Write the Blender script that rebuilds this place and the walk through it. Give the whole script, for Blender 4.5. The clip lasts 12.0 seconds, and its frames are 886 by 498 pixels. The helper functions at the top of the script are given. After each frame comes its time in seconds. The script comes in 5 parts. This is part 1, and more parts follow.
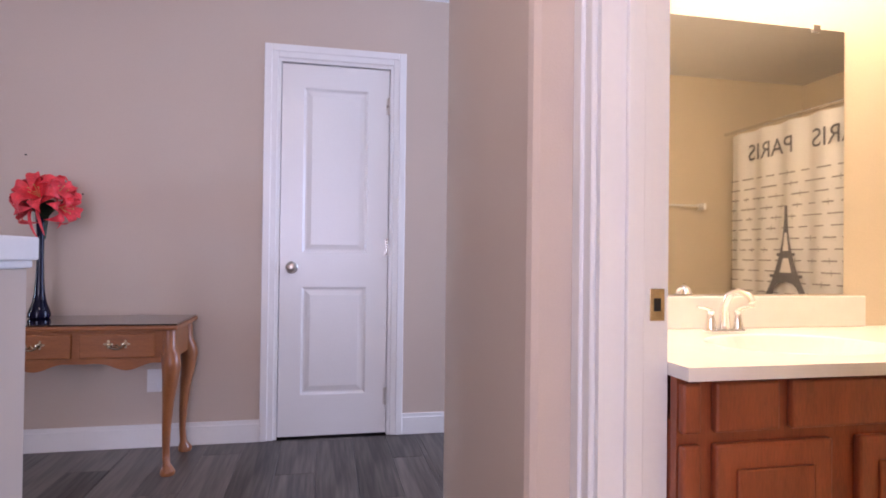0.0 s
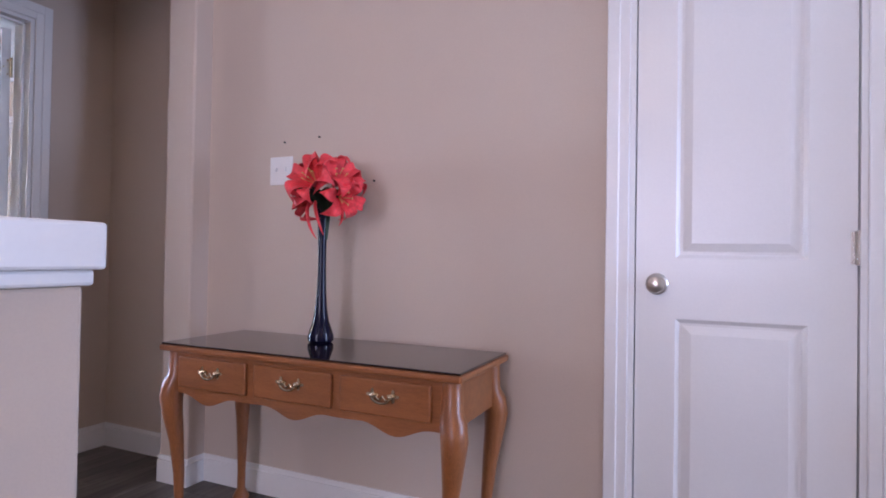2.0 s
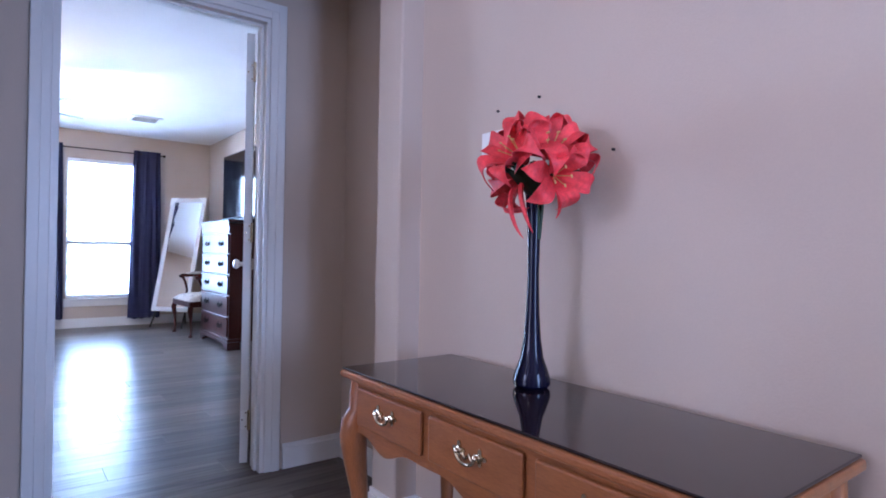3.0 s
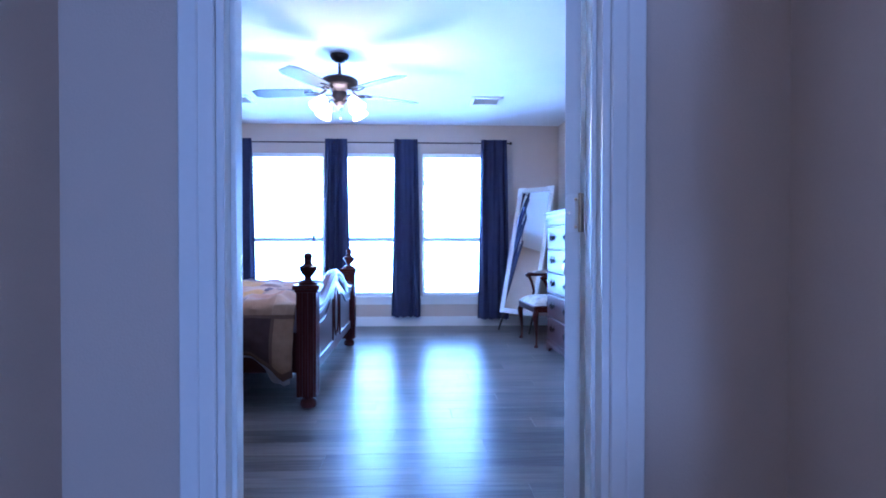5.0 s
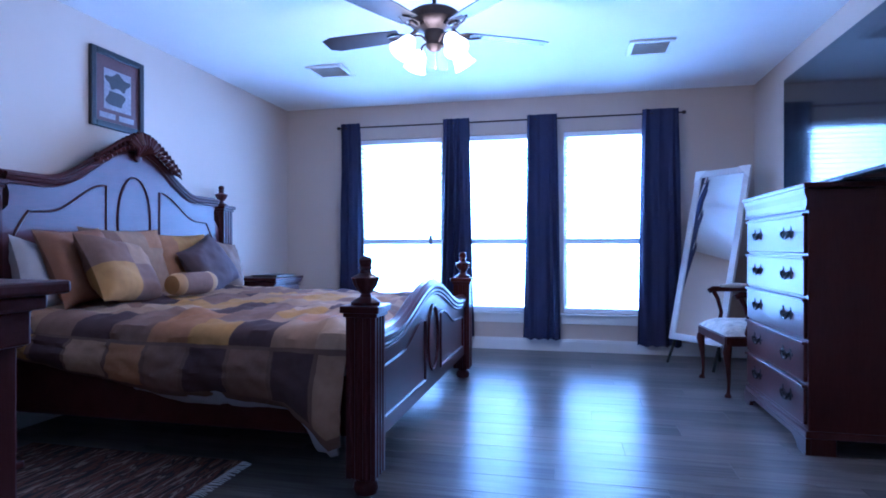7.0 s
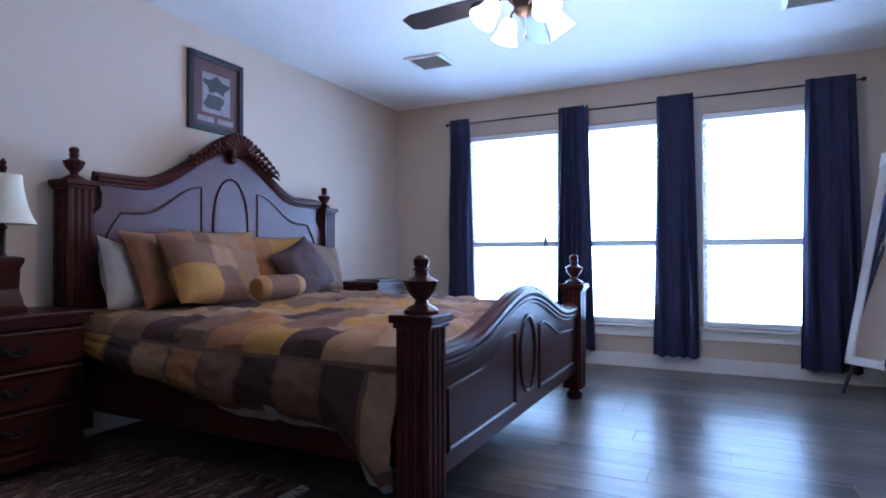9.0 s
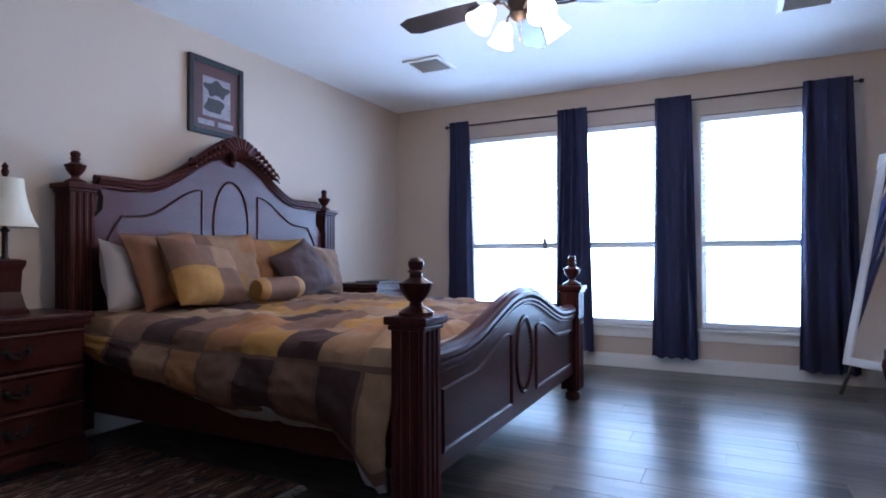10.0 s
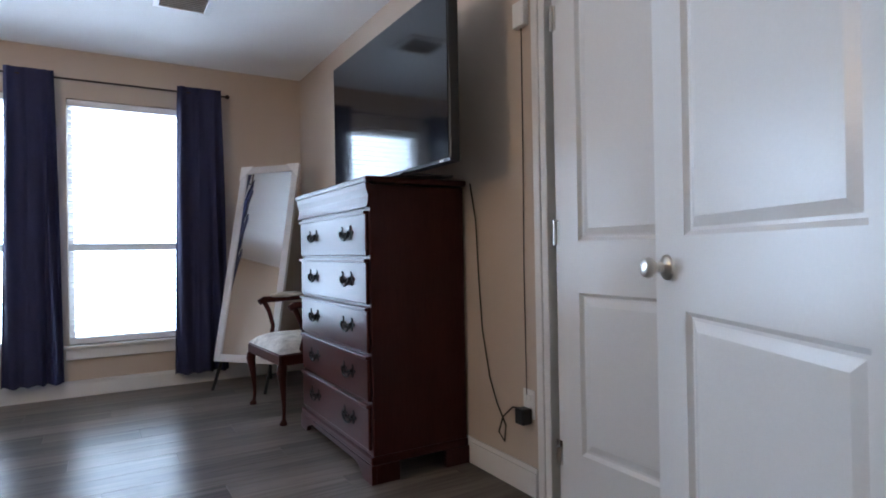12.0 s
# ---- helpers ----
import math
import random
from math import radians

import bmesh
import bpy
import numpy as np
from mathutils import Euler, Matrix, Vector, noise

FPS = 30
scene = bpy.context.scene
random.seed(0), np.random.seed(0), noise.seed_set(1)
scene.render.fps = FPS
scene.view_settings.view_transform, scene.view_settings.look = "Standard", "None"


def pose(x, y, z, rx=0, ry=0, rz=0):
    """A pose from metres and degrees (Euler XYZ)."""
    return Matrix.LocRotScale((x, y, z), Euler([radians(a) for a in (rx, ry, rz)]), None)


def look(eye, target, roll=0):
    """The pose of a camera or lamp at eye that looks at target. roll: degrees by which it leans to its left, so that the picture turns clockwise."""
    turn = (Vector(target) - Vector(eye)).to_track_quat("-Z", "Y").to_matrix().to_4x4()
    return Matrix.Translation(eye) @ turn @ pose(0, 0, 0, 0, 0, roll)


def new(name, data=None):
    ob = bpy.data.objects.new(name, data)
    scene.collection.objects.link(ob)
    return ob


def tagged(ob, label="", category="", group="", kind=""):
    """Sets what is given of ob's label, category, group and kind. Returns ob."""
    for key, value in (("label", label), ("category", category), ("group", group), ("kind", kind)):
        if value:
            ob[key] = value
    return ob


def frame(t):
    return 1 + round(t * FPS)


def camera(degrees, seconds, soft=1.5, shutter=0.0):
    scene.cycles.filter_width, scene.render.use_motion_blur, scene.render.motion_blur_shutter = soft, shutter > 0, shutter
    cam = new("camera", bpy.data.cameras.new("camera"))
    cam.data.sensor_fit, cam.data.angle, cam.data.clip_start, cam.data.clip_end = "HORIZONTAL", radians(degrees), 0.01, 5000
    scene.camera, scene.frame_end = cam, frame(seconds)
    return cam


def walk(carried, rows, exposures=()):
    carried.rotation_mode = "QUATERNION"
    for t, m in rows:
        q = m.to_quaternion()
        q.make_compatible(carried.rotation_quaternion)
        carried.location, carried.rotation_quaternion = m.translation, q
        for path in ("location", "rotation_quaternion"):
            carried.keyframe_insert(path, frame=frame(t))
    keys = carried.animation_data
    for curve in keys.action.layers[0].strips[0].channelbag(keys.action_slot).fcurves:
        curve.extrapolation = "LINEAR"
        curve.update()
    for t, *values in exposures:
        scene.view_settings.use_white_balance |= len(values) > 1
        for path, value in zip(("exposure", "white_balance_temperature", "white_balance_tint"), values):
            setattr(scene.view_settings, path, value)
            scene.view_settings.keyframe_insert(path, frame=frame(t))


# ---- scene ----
cam = camera(75.2, 12.0, soft=1.8)
PATH = [
    (0, (0.672, 0.448, 0.993), (1.073, 2.407, 1.014), 0.7),
    (0.5, (0.643, 0.717, 0.992), (0.76, 2.713, 1.017), 0.8),
    (1, (0.659, 1.06, 0.993), (0.52, 3.055, 1.025), 0.8),
    (1.5, (0.68, 1.384, 0.992), (0.158, 3.315, 1.019), 1.0),
    (2, (0.630, 1.740, 0.990), (-0.198, 3.561, 1.017), 0.9),
    (2.5, (0.545, 2.100, 1.000), (-0.673, 3.684, 1.022), 1.2),
    (3, (0.378, 2.398, 1.010), (-1.210, 3.612, 1.019), 1.0),
    (3.5, (0.157, 2.600, 1.018), (-1.676, 3.406, 1.001), 0.2),
    (3.7, (0.04, 2.683, 1.02), (-1.847, 3.348, 1.003), 0.1),
    (5.3, (-1.234, 2.948, 1.01), (-3.234, 2.968, 0.988), 0.0),
    (5.5, (-1.403, 2.952, 1.007), (-3.403, 2.931, 0.989), 0.0),
    (6, (-1.757, 3.004, 1.006), (-3.749, 2.828, 0.992), 0.1),
    (6.5, (-2.056, 3.068, 0.997), (-4.028, 2.735, 0.988), 0.1),
    (7, (-2.345, 3.07, 0.982), (-4.297, 2.635, 0.977), 0.0),
    (7.5, (-2.594, 3.087, 0.975), (-4.5, 2.483, 0.974), -0.1),
    (7.7, (-2.674, 3.111, 0.969), (-4.557, 2.439, 0.97), 0.0),
    (9.5, (-2.846, 3.195, 0.95), (-4.632, 2.295, 0.971), -0.2),
    (10, (-2.834, 3.216, 0.954), (-4.622, 2.319, 0.977), -0.2),
    (10.5, (-2.835, 3.225, 0.941), (-4.727, 2.575, 0.969), -0.3),
    (11, (-2.928, 3.249, 0.913), (-4.916, 3.035, 0.952), -0.4),
    (11.5, (-3.043, 3.218, 0.961), (-5.004, 3.613, 0.977), -0.7),
    (12, (-3.154, 3.197, 0.969), (-4.873, 4.219, 0.977), -1.0),
]
EXPOSURES = [(0.0, 0.74, 5700, 27), (0.6, 0.72, 5700, 27), (1.5, 0.75, 5400, 24), (2.0, 0.80, 5650, 25), (2.5, 0.86, 5400, 25), (3.0, 1.0, 4950, 22), (3.7, 1.15, 4550, 15), (5.3, 0.64, 3850, 23), (6.5, 0.38, 3850, 24), (7.5, 0.12, 4000, 21), (9.5, -0.02, 4900, 18), (11.0, 0.08, 5350, 17), (12.0, -0.10, 5900, 16)]
walk(cam, [(t, look(eye, target, roll)) for t, eye, target, roll in PATH], EXPOSURES)

# ---- world and large lights ----
world = bpy.data.worlds.new("world")
scene.world = world
world.use_nodes = True
wn = world.node_tree.nodes
sky = wn.new("ShaderNodeTexSky")
sky.sky_type, sky.sun_disc = "NISHITA", False
sky.sun_elevation, sky.sun_rotation = radians(48), radians(200)
world.node_tree.links.new(sky.outputs[0], wn["Background"].inputs[0])
wn["Background"].inputs[1].default_value = 0.1
sun = new("sun", bpy.data.lights.new("sun", "SUN"))
sun.data.energy, sun.data.angle, sun.data.color = 1.2, radians(10), (1, 0.96, 0.9)
sun.rotation_euler = Euler((radians(42), 0, radians(110)))


def area(name, at, to, w, h, watts, colour):
    l = new(name, bpy.data.lights.new(name, "AREA"))
    l.data.shape, l.data.size, l.data.size_y = "RECTANGLE", w, h
    l.data.energy, l.data.color = watts, colour
    l.matrix_world = look(at, to)
    return l


def point(name, at, watts, colour, r=0.04):
    l = new(name, bpy.data.lights.new(name, "POINT"))
    l.data.energy, l.data.color, l.data.shadow_soft_size = watts, colour, r
    l.location = at
    return l


DAY = (0.64, 0.82, 1.0)
WARM = (1.0, 0.74, 0.48)
WINDOWS = [(0.95, 1.82), (1.97, 2.84), (3.0, 3.87)]
WZ0, WZ1 = 0.36, 2.08
for y0, y1 in WINDOWS:
    wl = area("window_light", (-8.85, (y0 + y1) / 2, 0.85), (-7.75, (y0 + y1) / 2, 3.20), y1 - y0 + 0.10, 1.3, 125, DAY)
    wl.data.spread = radians(115)
FAN = (-5.345, 2.354)
point("fan_light", (FAN[0], FAN[1], 1.80), 32, WARM, 0.16)
# Added fill for the hall, out of view; the south wall has no window.
area("loft_fill_light", (0.4, -2.55, 1.3), (0.4, 4, 1.2), 1.6, 1.5, 34, (0.84, 0.79, 0.90))
# Second added fill, above the stairwell, where no window is built.
area("stair_fill_light", (-0.8, -2.55, 1.5), (-0.8, 4, 1.3), 0.9, 1.5, 32, (0.82, 0.81, 0.92))
# Unseen bluish daylight from the passage, added without a window to hold it.
area("unseen_passage_daylight", (3.6, 3.3, 1.3), (0.0, 2.75, 1.1), 0.9, 1.4, 40, (0.62, 0.76, 1.0))
# Warm point fill added under the hall ceiling; no fixture belongs to it.
point("hall_warm_fill", (0.3, 1.2, 2.25), 6.5, (1.0, 0.80, 0.62), 0.12)
for vx in (1.75, 1.95, 2.15):
    point("vanity_lamp", (vx, 1.74, 2.12), 42, (1.0, 0.76, 0.44), 0.045)


# ---- materials ----
def mat(name, colour, rough=0.5, metal=0.0, var=0.08, scale=6.0, fine=60.0, bump=0.1, stretch=(1, 1, 1), spec=0.5, coat=0.0, rnd=0.0, rvar=0.1, con=1.0):
    m = bpy.data.materials.new(name)
    m.use_nodes = True
    n, l = m.node_tree.nodes, m.node_tree.links
    b = n["Principled BSDF"]
    tc, mp = n.new("ShaderNodeTexCoord"), n.new("ShaderNodeMapping")
    mp.inputs["Scale"].default_value = stretch
    l.new(tc.outputs["Object"], mp.inputs[0])
    n1, n2 = n.new("ShaderNodeTexNoise"), n.new("ShaderNodeTexNoise")
    n1.inputs["Scale"].default_value, n1.inputs["Detail"].default_value = scale, 4
    n2.inputs["Scale"].default_value, n2.inputs["Detail"].default_value = fine, 3
    l.new(mp.outputs[0], n1.inputs["Vector"]), l.new(mp.outputs[0], n2.inputs["Vector"])
    add = n.new("ShaderNodeMath")
    add.operation = "ADD"
    l.new(n1.outputs["Fac"], add.inputs[0]), l.new(n2.outputs["Fac"], add.inputs[1])
    src = add.outputs[0]
    if rnd:
        oi, ma = n.new("ShaderNodeObjectInfo"), n.new("ShaderNodeMath")
        ma.operation = "MULTIPLY_ADD"
        ma.inputs[1].default_value = rnd
        l.new(oi.outputs["Random"], ma.inputs[0]), l.new(src, ma.inputs[2])
        src = ma.outputs[0]
    mr = n.new("ShaderNodeMapRange")
    mr.inputs["From Min"].default_value, mr.inputs["From Max"].default_value = 1 + rnd * 0.5 - (0.4 + 0.3 * rnd) / con, 1 + rnd * 0.5 + (0.4 + 0.3 * rnd) / con
    l.new(src, mr.inputs[0])
    mix = n.new("ShaderNodeMix")
    mix.data_type = "RGBA"
    c = Vector(colour)
    mix.inputs["A"].default_value = (*(c * (1 - var)), 1)
    mix.inputs["B"].default_value = (*[min(1, v * (1 + var)) for v in c], 1)
    l.new(mr.outputs[0], mix.inputs["Factor"])
    l.new(mix.outputs["Result"], b.inputs["Base Color"])
    rr = n.new("ShaderNodeMapRange")
    rr.inputs["To Min"].default_value, rr.inputs["To Max"].default_value = max(0.02, rough - rvar * rough), min(1, rough + rvar * rough)
    l.new(n1.outputs["Fac"], rr.inputs[0]), l.new(rr.outputs[0], b.inputs["Roughness"])
    b.inputs["Metallic"].default_value, b.inputs["Specular IOR Level"].default_value = metal, spec
    b.inputs["Coat Weight"].default_value = coat
    if bump:
        bp = n.new("ShaderNodeBump")
        bp.inputs["Strength"].default_value, bp.inputs["Distance"].default_value = bump, 0.002
        l.new(n2.outputs["Fac"], bp.inputs["Height"]), l.new(bp.outputs[0], b.inputs["Normal"])
    return m


def glow(name, colour, strength):
    m = bpy.data.materials.new(name)
    m.use_nodes = True
    b = m.node_tree.nodes["Principled BSDF"]
    b.inputs["Base Color"].default_value = (*colour, 1)
    b.inputs["Emission Color"].default_value, b.inputs["Emission Strength"].default_value = (*colour, 1), strength
    return m


def glass_mat(name, colour=(1, 1, 1), rough=0.0):
    m = bpy.data.materials.new(name)
    m.use_nodes = True
    b = m.node_tree.nodes["Principled BSDF"]
    b.inputs["Base Color"].default_value = (*colour, 1)
    b.inputs["Transmission Weight"].default_value, b.inputs["Roughness"].default_value, b.inputs["IOR"].default_value = 1, rough, 1.45
    return m


WALL = mat("beige_wall_paint", (0.56, 0.465, 0.375), 0.75, var=0.03, scale=1.5, fine=220, bump=0.25)
BATHWALL = mat("cream_wall_paint", (0.66, 0.57, 0.42), 0.7, var=0.03, scale=1.5, fine=220, bump=0.2)
CEIL = mat("ceiling_paint", (0.86, 0.85, 0.83), 0.9, var=0.03, scale=3, fine=90, bump=0.9)
TRIM = mat("white_trim_paint", (0.78, 0.77, 0.74), 0.35, var=0.02, scale=3, fine=80, bump=0.05)
DOORM = mat("white_door_paint", (0.77, 0.76, 0.73), 0.26, var=0.02, scale=2, fine=120, bump=0.12)
PLANK = mat("grey_vinyl_plank", (0.105, 0.088, 0.074), 0.29, var=0.62, scale=1.6, fine=5.0, bump=0.012, stretch=(11, 0.6, 11), rnd=0.40, rvar=0.15, spec=0.13, con=1.6)
SUB = mat("dark_joint", (0.02, 0.018, 0.016), 0.8)
NICKEL = mat("satin_nickel", (0.62, 0.58, 0.52), 0.28, 1.0, var=0.05, bump=0.02)
BRASS = mat("aged_brass", (0.60, 0.51, 0.36), 0.25, 1.0, var=0.15, bump=0.05)
CHERRY = mat("dark_cherry_wood", (0.048, 0.013, 0.011), 0.28, var=0.25, scale=2.5, fine=22, bump=0.0, rvar=0.03, stretch=(5, 5, 0.6), spec=0.12)
CHERRYX = mat("dark_cherry_wood_along", (0.048, 0.013, 0.011), 0.28, var=0.25, scale=2.5, fine=22, bump=0.0, rvar=0.03, stretch=(1.0, 8, 8), spec=0.12)
OAK = mat("honey_oak_wood", (0.29, 0.105, 0.032), 0.35, var=0.28, scale=5, fine=50, bump=0.08, stretch=(1.2, 9, 9), coat=0.2)
OAKV = mat("honey_oak_wood_upright", (0.29, 0.105, 0.032), 0.35, var=0.28, scale=5, fine=50, bump=0.08, stretch=(9, 9, 1.2), coat=0.2)
GLASSTOP = mat("smoked_glass_top", (0.018, 0.010, 0.010), 0.06, var=0.05, bump=0.0, coat=0.5)
NAVY = mat("navy_velvet", (0.020, 0.022, 0.066), 0.85, var=0.25, scale=5, fine=140, bump=0.3)
BLACK = mat("black_plastic", (0.012, 0.012, 0.013), 0.35, var=0.1, bump=0.02)
SCREEN = mat("black_screen", (0.006, 0.006, 0.007), 0.08, var=0.05, bump=0.0)
DARKGLASS = mat("black_vase_glass", (0.006, 0.006, 0.020), 0.10, var=0.05, bump=0.0, spec=0.22)
WHITEP = mat("white_plastic", (0.80, 0.79, 0.76), 0.4, var=0.02, bump=0.02)
BLIND = mat("white_blind_vinyl", (0.86, 0.86, 0.86), 0.45, var=0.02, bump=0.02)
PANE = glass_mat("clear_pane")
MIRROR = mat("mirror_silver", (0.92, 0.93, 0.93), 0.02, 1.0, var=0.01, bump=0.0)
FANMETAL = mat("dark_bronze", (0.045, 0.032, 0.026), 0.4, 0.8, var=0.2, bump=0.05)
BLADE = mat("dark_fan_blade", (0.030, 0.026, 0.028), 0.4, spec=0.3, var=0.25, scale=5, fine=40, stretch=(1, 6, 6))
PEWTERX = mat("grey_tassel", (0.3, 0.3, 0.32), 0.5)
CABLE = mat("dark_cable", (0.02, 0.017, 0.015), 0.6)


# ---- mesh helpers ----
def box(bm, x0, x1, y0, y1, z0, z1, bevel=0.0, seg=2):
    r = bmesh.ops.create_cube(bm, size=1.0)
    for v in r["verts"]:
        v.co = ((x0 + x1) / 2 + v.co.x * (x1 - x0), (y0 + y1) / 2 + v.co.y * (y1 - y0), (z0 + z1) / 2 + v.co.z * (z1 - z0))
    if bevel:
        es = list({e for v in r["verts"] for e in v.link_edges})
        bmesh.ops.bevel(bm, geom=es, offset=bevel, segments=seg, affect="EDGES", profile=0.5)
    return bm


def boxes(*bs, bevel=0.0):
    bm = bmesh.new()
    for b in bs:
        box(bm, *b, bevel=bevel)
    return bm


def lathe(bm, profile, seg=24, at=(0, 0, 0), turn=None):
    """A turned solid from (radius, height) pairs."""
    rings = []
    for r, z in profile:
        ring = []
        for k in range(seg):
            a = 2 * math.pi * k / seg
            p = Vector((r * math.cos(a), r * math.sin(a), z))
            if turn is not None:
                p = turn @ p
            ring.append(bm.verts.new(p + Vector(at)))
        rings.append(ring)
    for a, b in zip(rings, rings[1:]):
        for k in range(seg):
            bm.faces.new((a[k], a[(k + 1) % seg], b[(k + 1) % seg], b[k]))
    bm.faces.new(rings[0][::-1])
    bm.faces.new(rings[-1])
    return bm


def sweep(bm, pts, radii, seg=8, squash=1.0):
    """A round bar along points."""
    pts = [Vector(p) for p in pts]
    if not isinstance(radii, (list, tuple)):
        radii = [radii] * len(pts)
    rings, up = [], Vector((0.12, 0.31, 0.94)).normalized()
    for k, p in enumerate(pts):
        d = (pts[min(k + 1, len(pts) - 1)] - pts[max(k - 1, 0)]).normalized()
        if abs(d.dot(up)) > 0.97:
            u = d.cross(Vector((1, 0, 0))).normalized()
        else:
            u = d.cross(up).normalized()
        w = d.cross(u)
        if rings:
            u = (u0 - d * u0.dot(d)).normalized()
            w = d.cross(u)
        u0 = u
        rings.append([bm.verts.new(p + (u * math.cos(2 * math.pi * j / seg) + w * squash * math.sin(2 * math.pi * j / seg)) * radii[k]) for j in range(seg)])
    for a, b in zip(rings, rings[1:]):
        for j in range(seg):
            bm.faces.new((a[j], a[(j + 1) % seg], b[(j + 1) % seg], b[j]))
    bm.faces.new(rings[0][::-1])
    bm.faces.new(rings[-1])
    return bm


def prism(bm, outline, d0, d1, axis="y"):
    """A flat outline of (u, z) pairs given thickness from d0 to d1 along an axis."""
    def put(u, z, d):
        return {"y": (u, d, z), "x": (d, u, z), "z": (u, z, d)}[axis]
    a = [bm.verts.new(put(u, z, d0)) for u, z in outline]
    b = [bm.verts.new(put(u, z, d1)) for u, z in outline]
    bm.faces.new(a)
    bm.faces.new(b[::-1])
    for k in range(len(a)):
        j = (k + 1) % len(a)
        bm.faces.new((a[j], a[k], b[k], b[j]))
    return bm


def arc(f, a, b, n):
    return [f(a + (b - a) * k / n) for k in range(n + 1)]


def link(name, bm, material, smooth=False):
    bmesh.ops.recalc_face_normals(bm, faces=bm.faces)
    me = bpy.data.meshes.new(name)
    bm.to_mesh(me)
    bm.free()
    me.materials.append(material)
    ob = new(name, me)
    if smooth:
        for p in me.polygons:
            p.use_smooth = True
        me.set_sharp_from_angle(angle=radians(38))
    return ob


def part(name, bm, material, parent, label="", smooth=False):
    ob = link(name, bm, material, smooth)
    ob.parent = parent
    if label:
        ob["label"] = label
    return ob


def struct(name, bm, material, label=""):
    return tagged(link(name, bm, material), label, "", "", "structure")


def thing(name, m, label, category, group=""):
    ob = new(name)
    ob.empty_display_size = 0.1
    ob.matrix_world = m
    return tagged(ob, label, category, group)


# ---- structure ----
N, S, W, E = 4.65, 0.15, -7.91, -2.285   # bedroom faces
H = 2.42
HALLY = 3.62
struct("wall_north", boxes((W - 0.14, -4.83, N, N + 0.12, 0, H), (-4.83, -4.13, N, N + 0.12, 2.05, H), (-4.13, E + 0.12, N, N + 0.12, 0, H)), WALL, "beige painted bedroom wall")
struct("wall_return", boxes((-3.42, -3.30, 4.155, N, 0, H)), WALL, "beige painted return wall beside the open door")
struct("wall_closet_back", boxes((-4.95, -4.0, N + 0.13, N + 0.18, 0, H)), WALL)
struct("wall_south", boxes((W - 0.14, E, S - 0.12, S, -0.12, H)), WALL, "beige painted bedroom wall")
bm = bmesh.new()
ys = [S] + [v for w in WINDOWS for v in w] + [N]
for k in range(0, len(ys), 2):
    box(bm, W - 0.14, W, ys[k], ys[k + 1], -0.12, H)
for y0, y1 in WINDOWS:
    box(bm, W - 0.14, W, y0, y1, -0.12, WZ0)
    box(bm, W - 0.14, W, y0, y1, WZ1, H)
struct("wall_west", bm, WALL, "beige painted window wall")
DY0, DY1, DZ = 2.53, 3.342, 2.045       # bedroom doorway
struct("wall_east", boxes((E, E + 0.12, S - 0.12, DY0, 0, H), (E, E + 0.12, DY1, N, 0, H), (E, E + 0.12, DY0, DY1, DZ, H)), WALL, "beige painted wall with the bedroom doorway")
struct("ceiling", boxes((W - 0.14, E + 0.12, S - 0.12, N + 0.12, H, H + 0.1)), CEIL, "white textured bedroom ceiling")
DW = E + 0.12                              # hall face of the doorway wall
struct("ceiling_hall", boxes((DW, 4.6, -2.8, 4.9, H, H + 0.1)), CEIL, "white textured hall ceiling")
# hall
struct("wall_hall_north", boxes((-1.36, 0.415, HALLY, HALLY + 0.12, 0, H), (1.03, 1.455, HALLY, HALLY + 0.12, 0, H), (0.415, 1.03, HALLY, HALLY + 0.12, 2.035, H)), WALL, "beige painted hall wall")
struct("wall_closet_inner", boxes((0.3, 1.2, HALLY + 0.14, HALLY + 0.2, 0, H)), WALL)
struct("wall_vestibule_north", boxes((DW, -1.52, 3.73, 3.85, 0, H)), WALL)
struct("wall_pilaster", boxes((-1.52, -1.36, 3.525, 3.85, 0, H), bevel=0.008), WALL, "beige painted pilaster")
struct("wall_vestibule_south", boxes((DW, -1.52, 2.10, 2.22, -2.6, H)), WALL)
struct("wall_pilaster_south", boxes((-1.52, -1.36, 2.10, 2.30, -2.6, H), bevel=0.008), WALL)
struct("wall_stair_west", boxes((-1.48, -1.36, -2.6, 2.10, -2.6, H)), WALL, "beige painted stairwell wall")
struct("wall_vestibule_header", boxes((-1.519, -1.361, 2.30, 3.525, 2.13, H)), WALL)
struct("wall_hall_south", boxes((-1.48, 1.3, -2.8, -2.66, -2.6, H)), WALL)
struct("wall_hall_east", boxes((1.06, 1.20, 1.505, 2.31, 0, H), bevel=0.02), WALL, "beige painted hall wall with rounded corner")
struct("wall_bath_door", boxes((1.165, 1.305, -2.66, 0.66, 0, H), (1.165, 1.305, 1.44, 1.505, 0, H), (1.165, 1.305, 0.66, 1.44, 2.045, H)), WALL)
struct("wall_passage_south", boxes((1.20, 4.4, 2.19, 2.31, 0, H)), WALL)
struct("wall_passage_west", boxes((1.335, 1.455, HALLY + 0.12, 4.12, 0, H)), WALL)
struct("wall_passage_north", boxes((1.335, 4.5, 4.12, 4.24, 0, H)), WALL)
struct("wall_passage_east", boxes((3.9, 4.02, 2.31, 4.12, 0, H)), WALL)
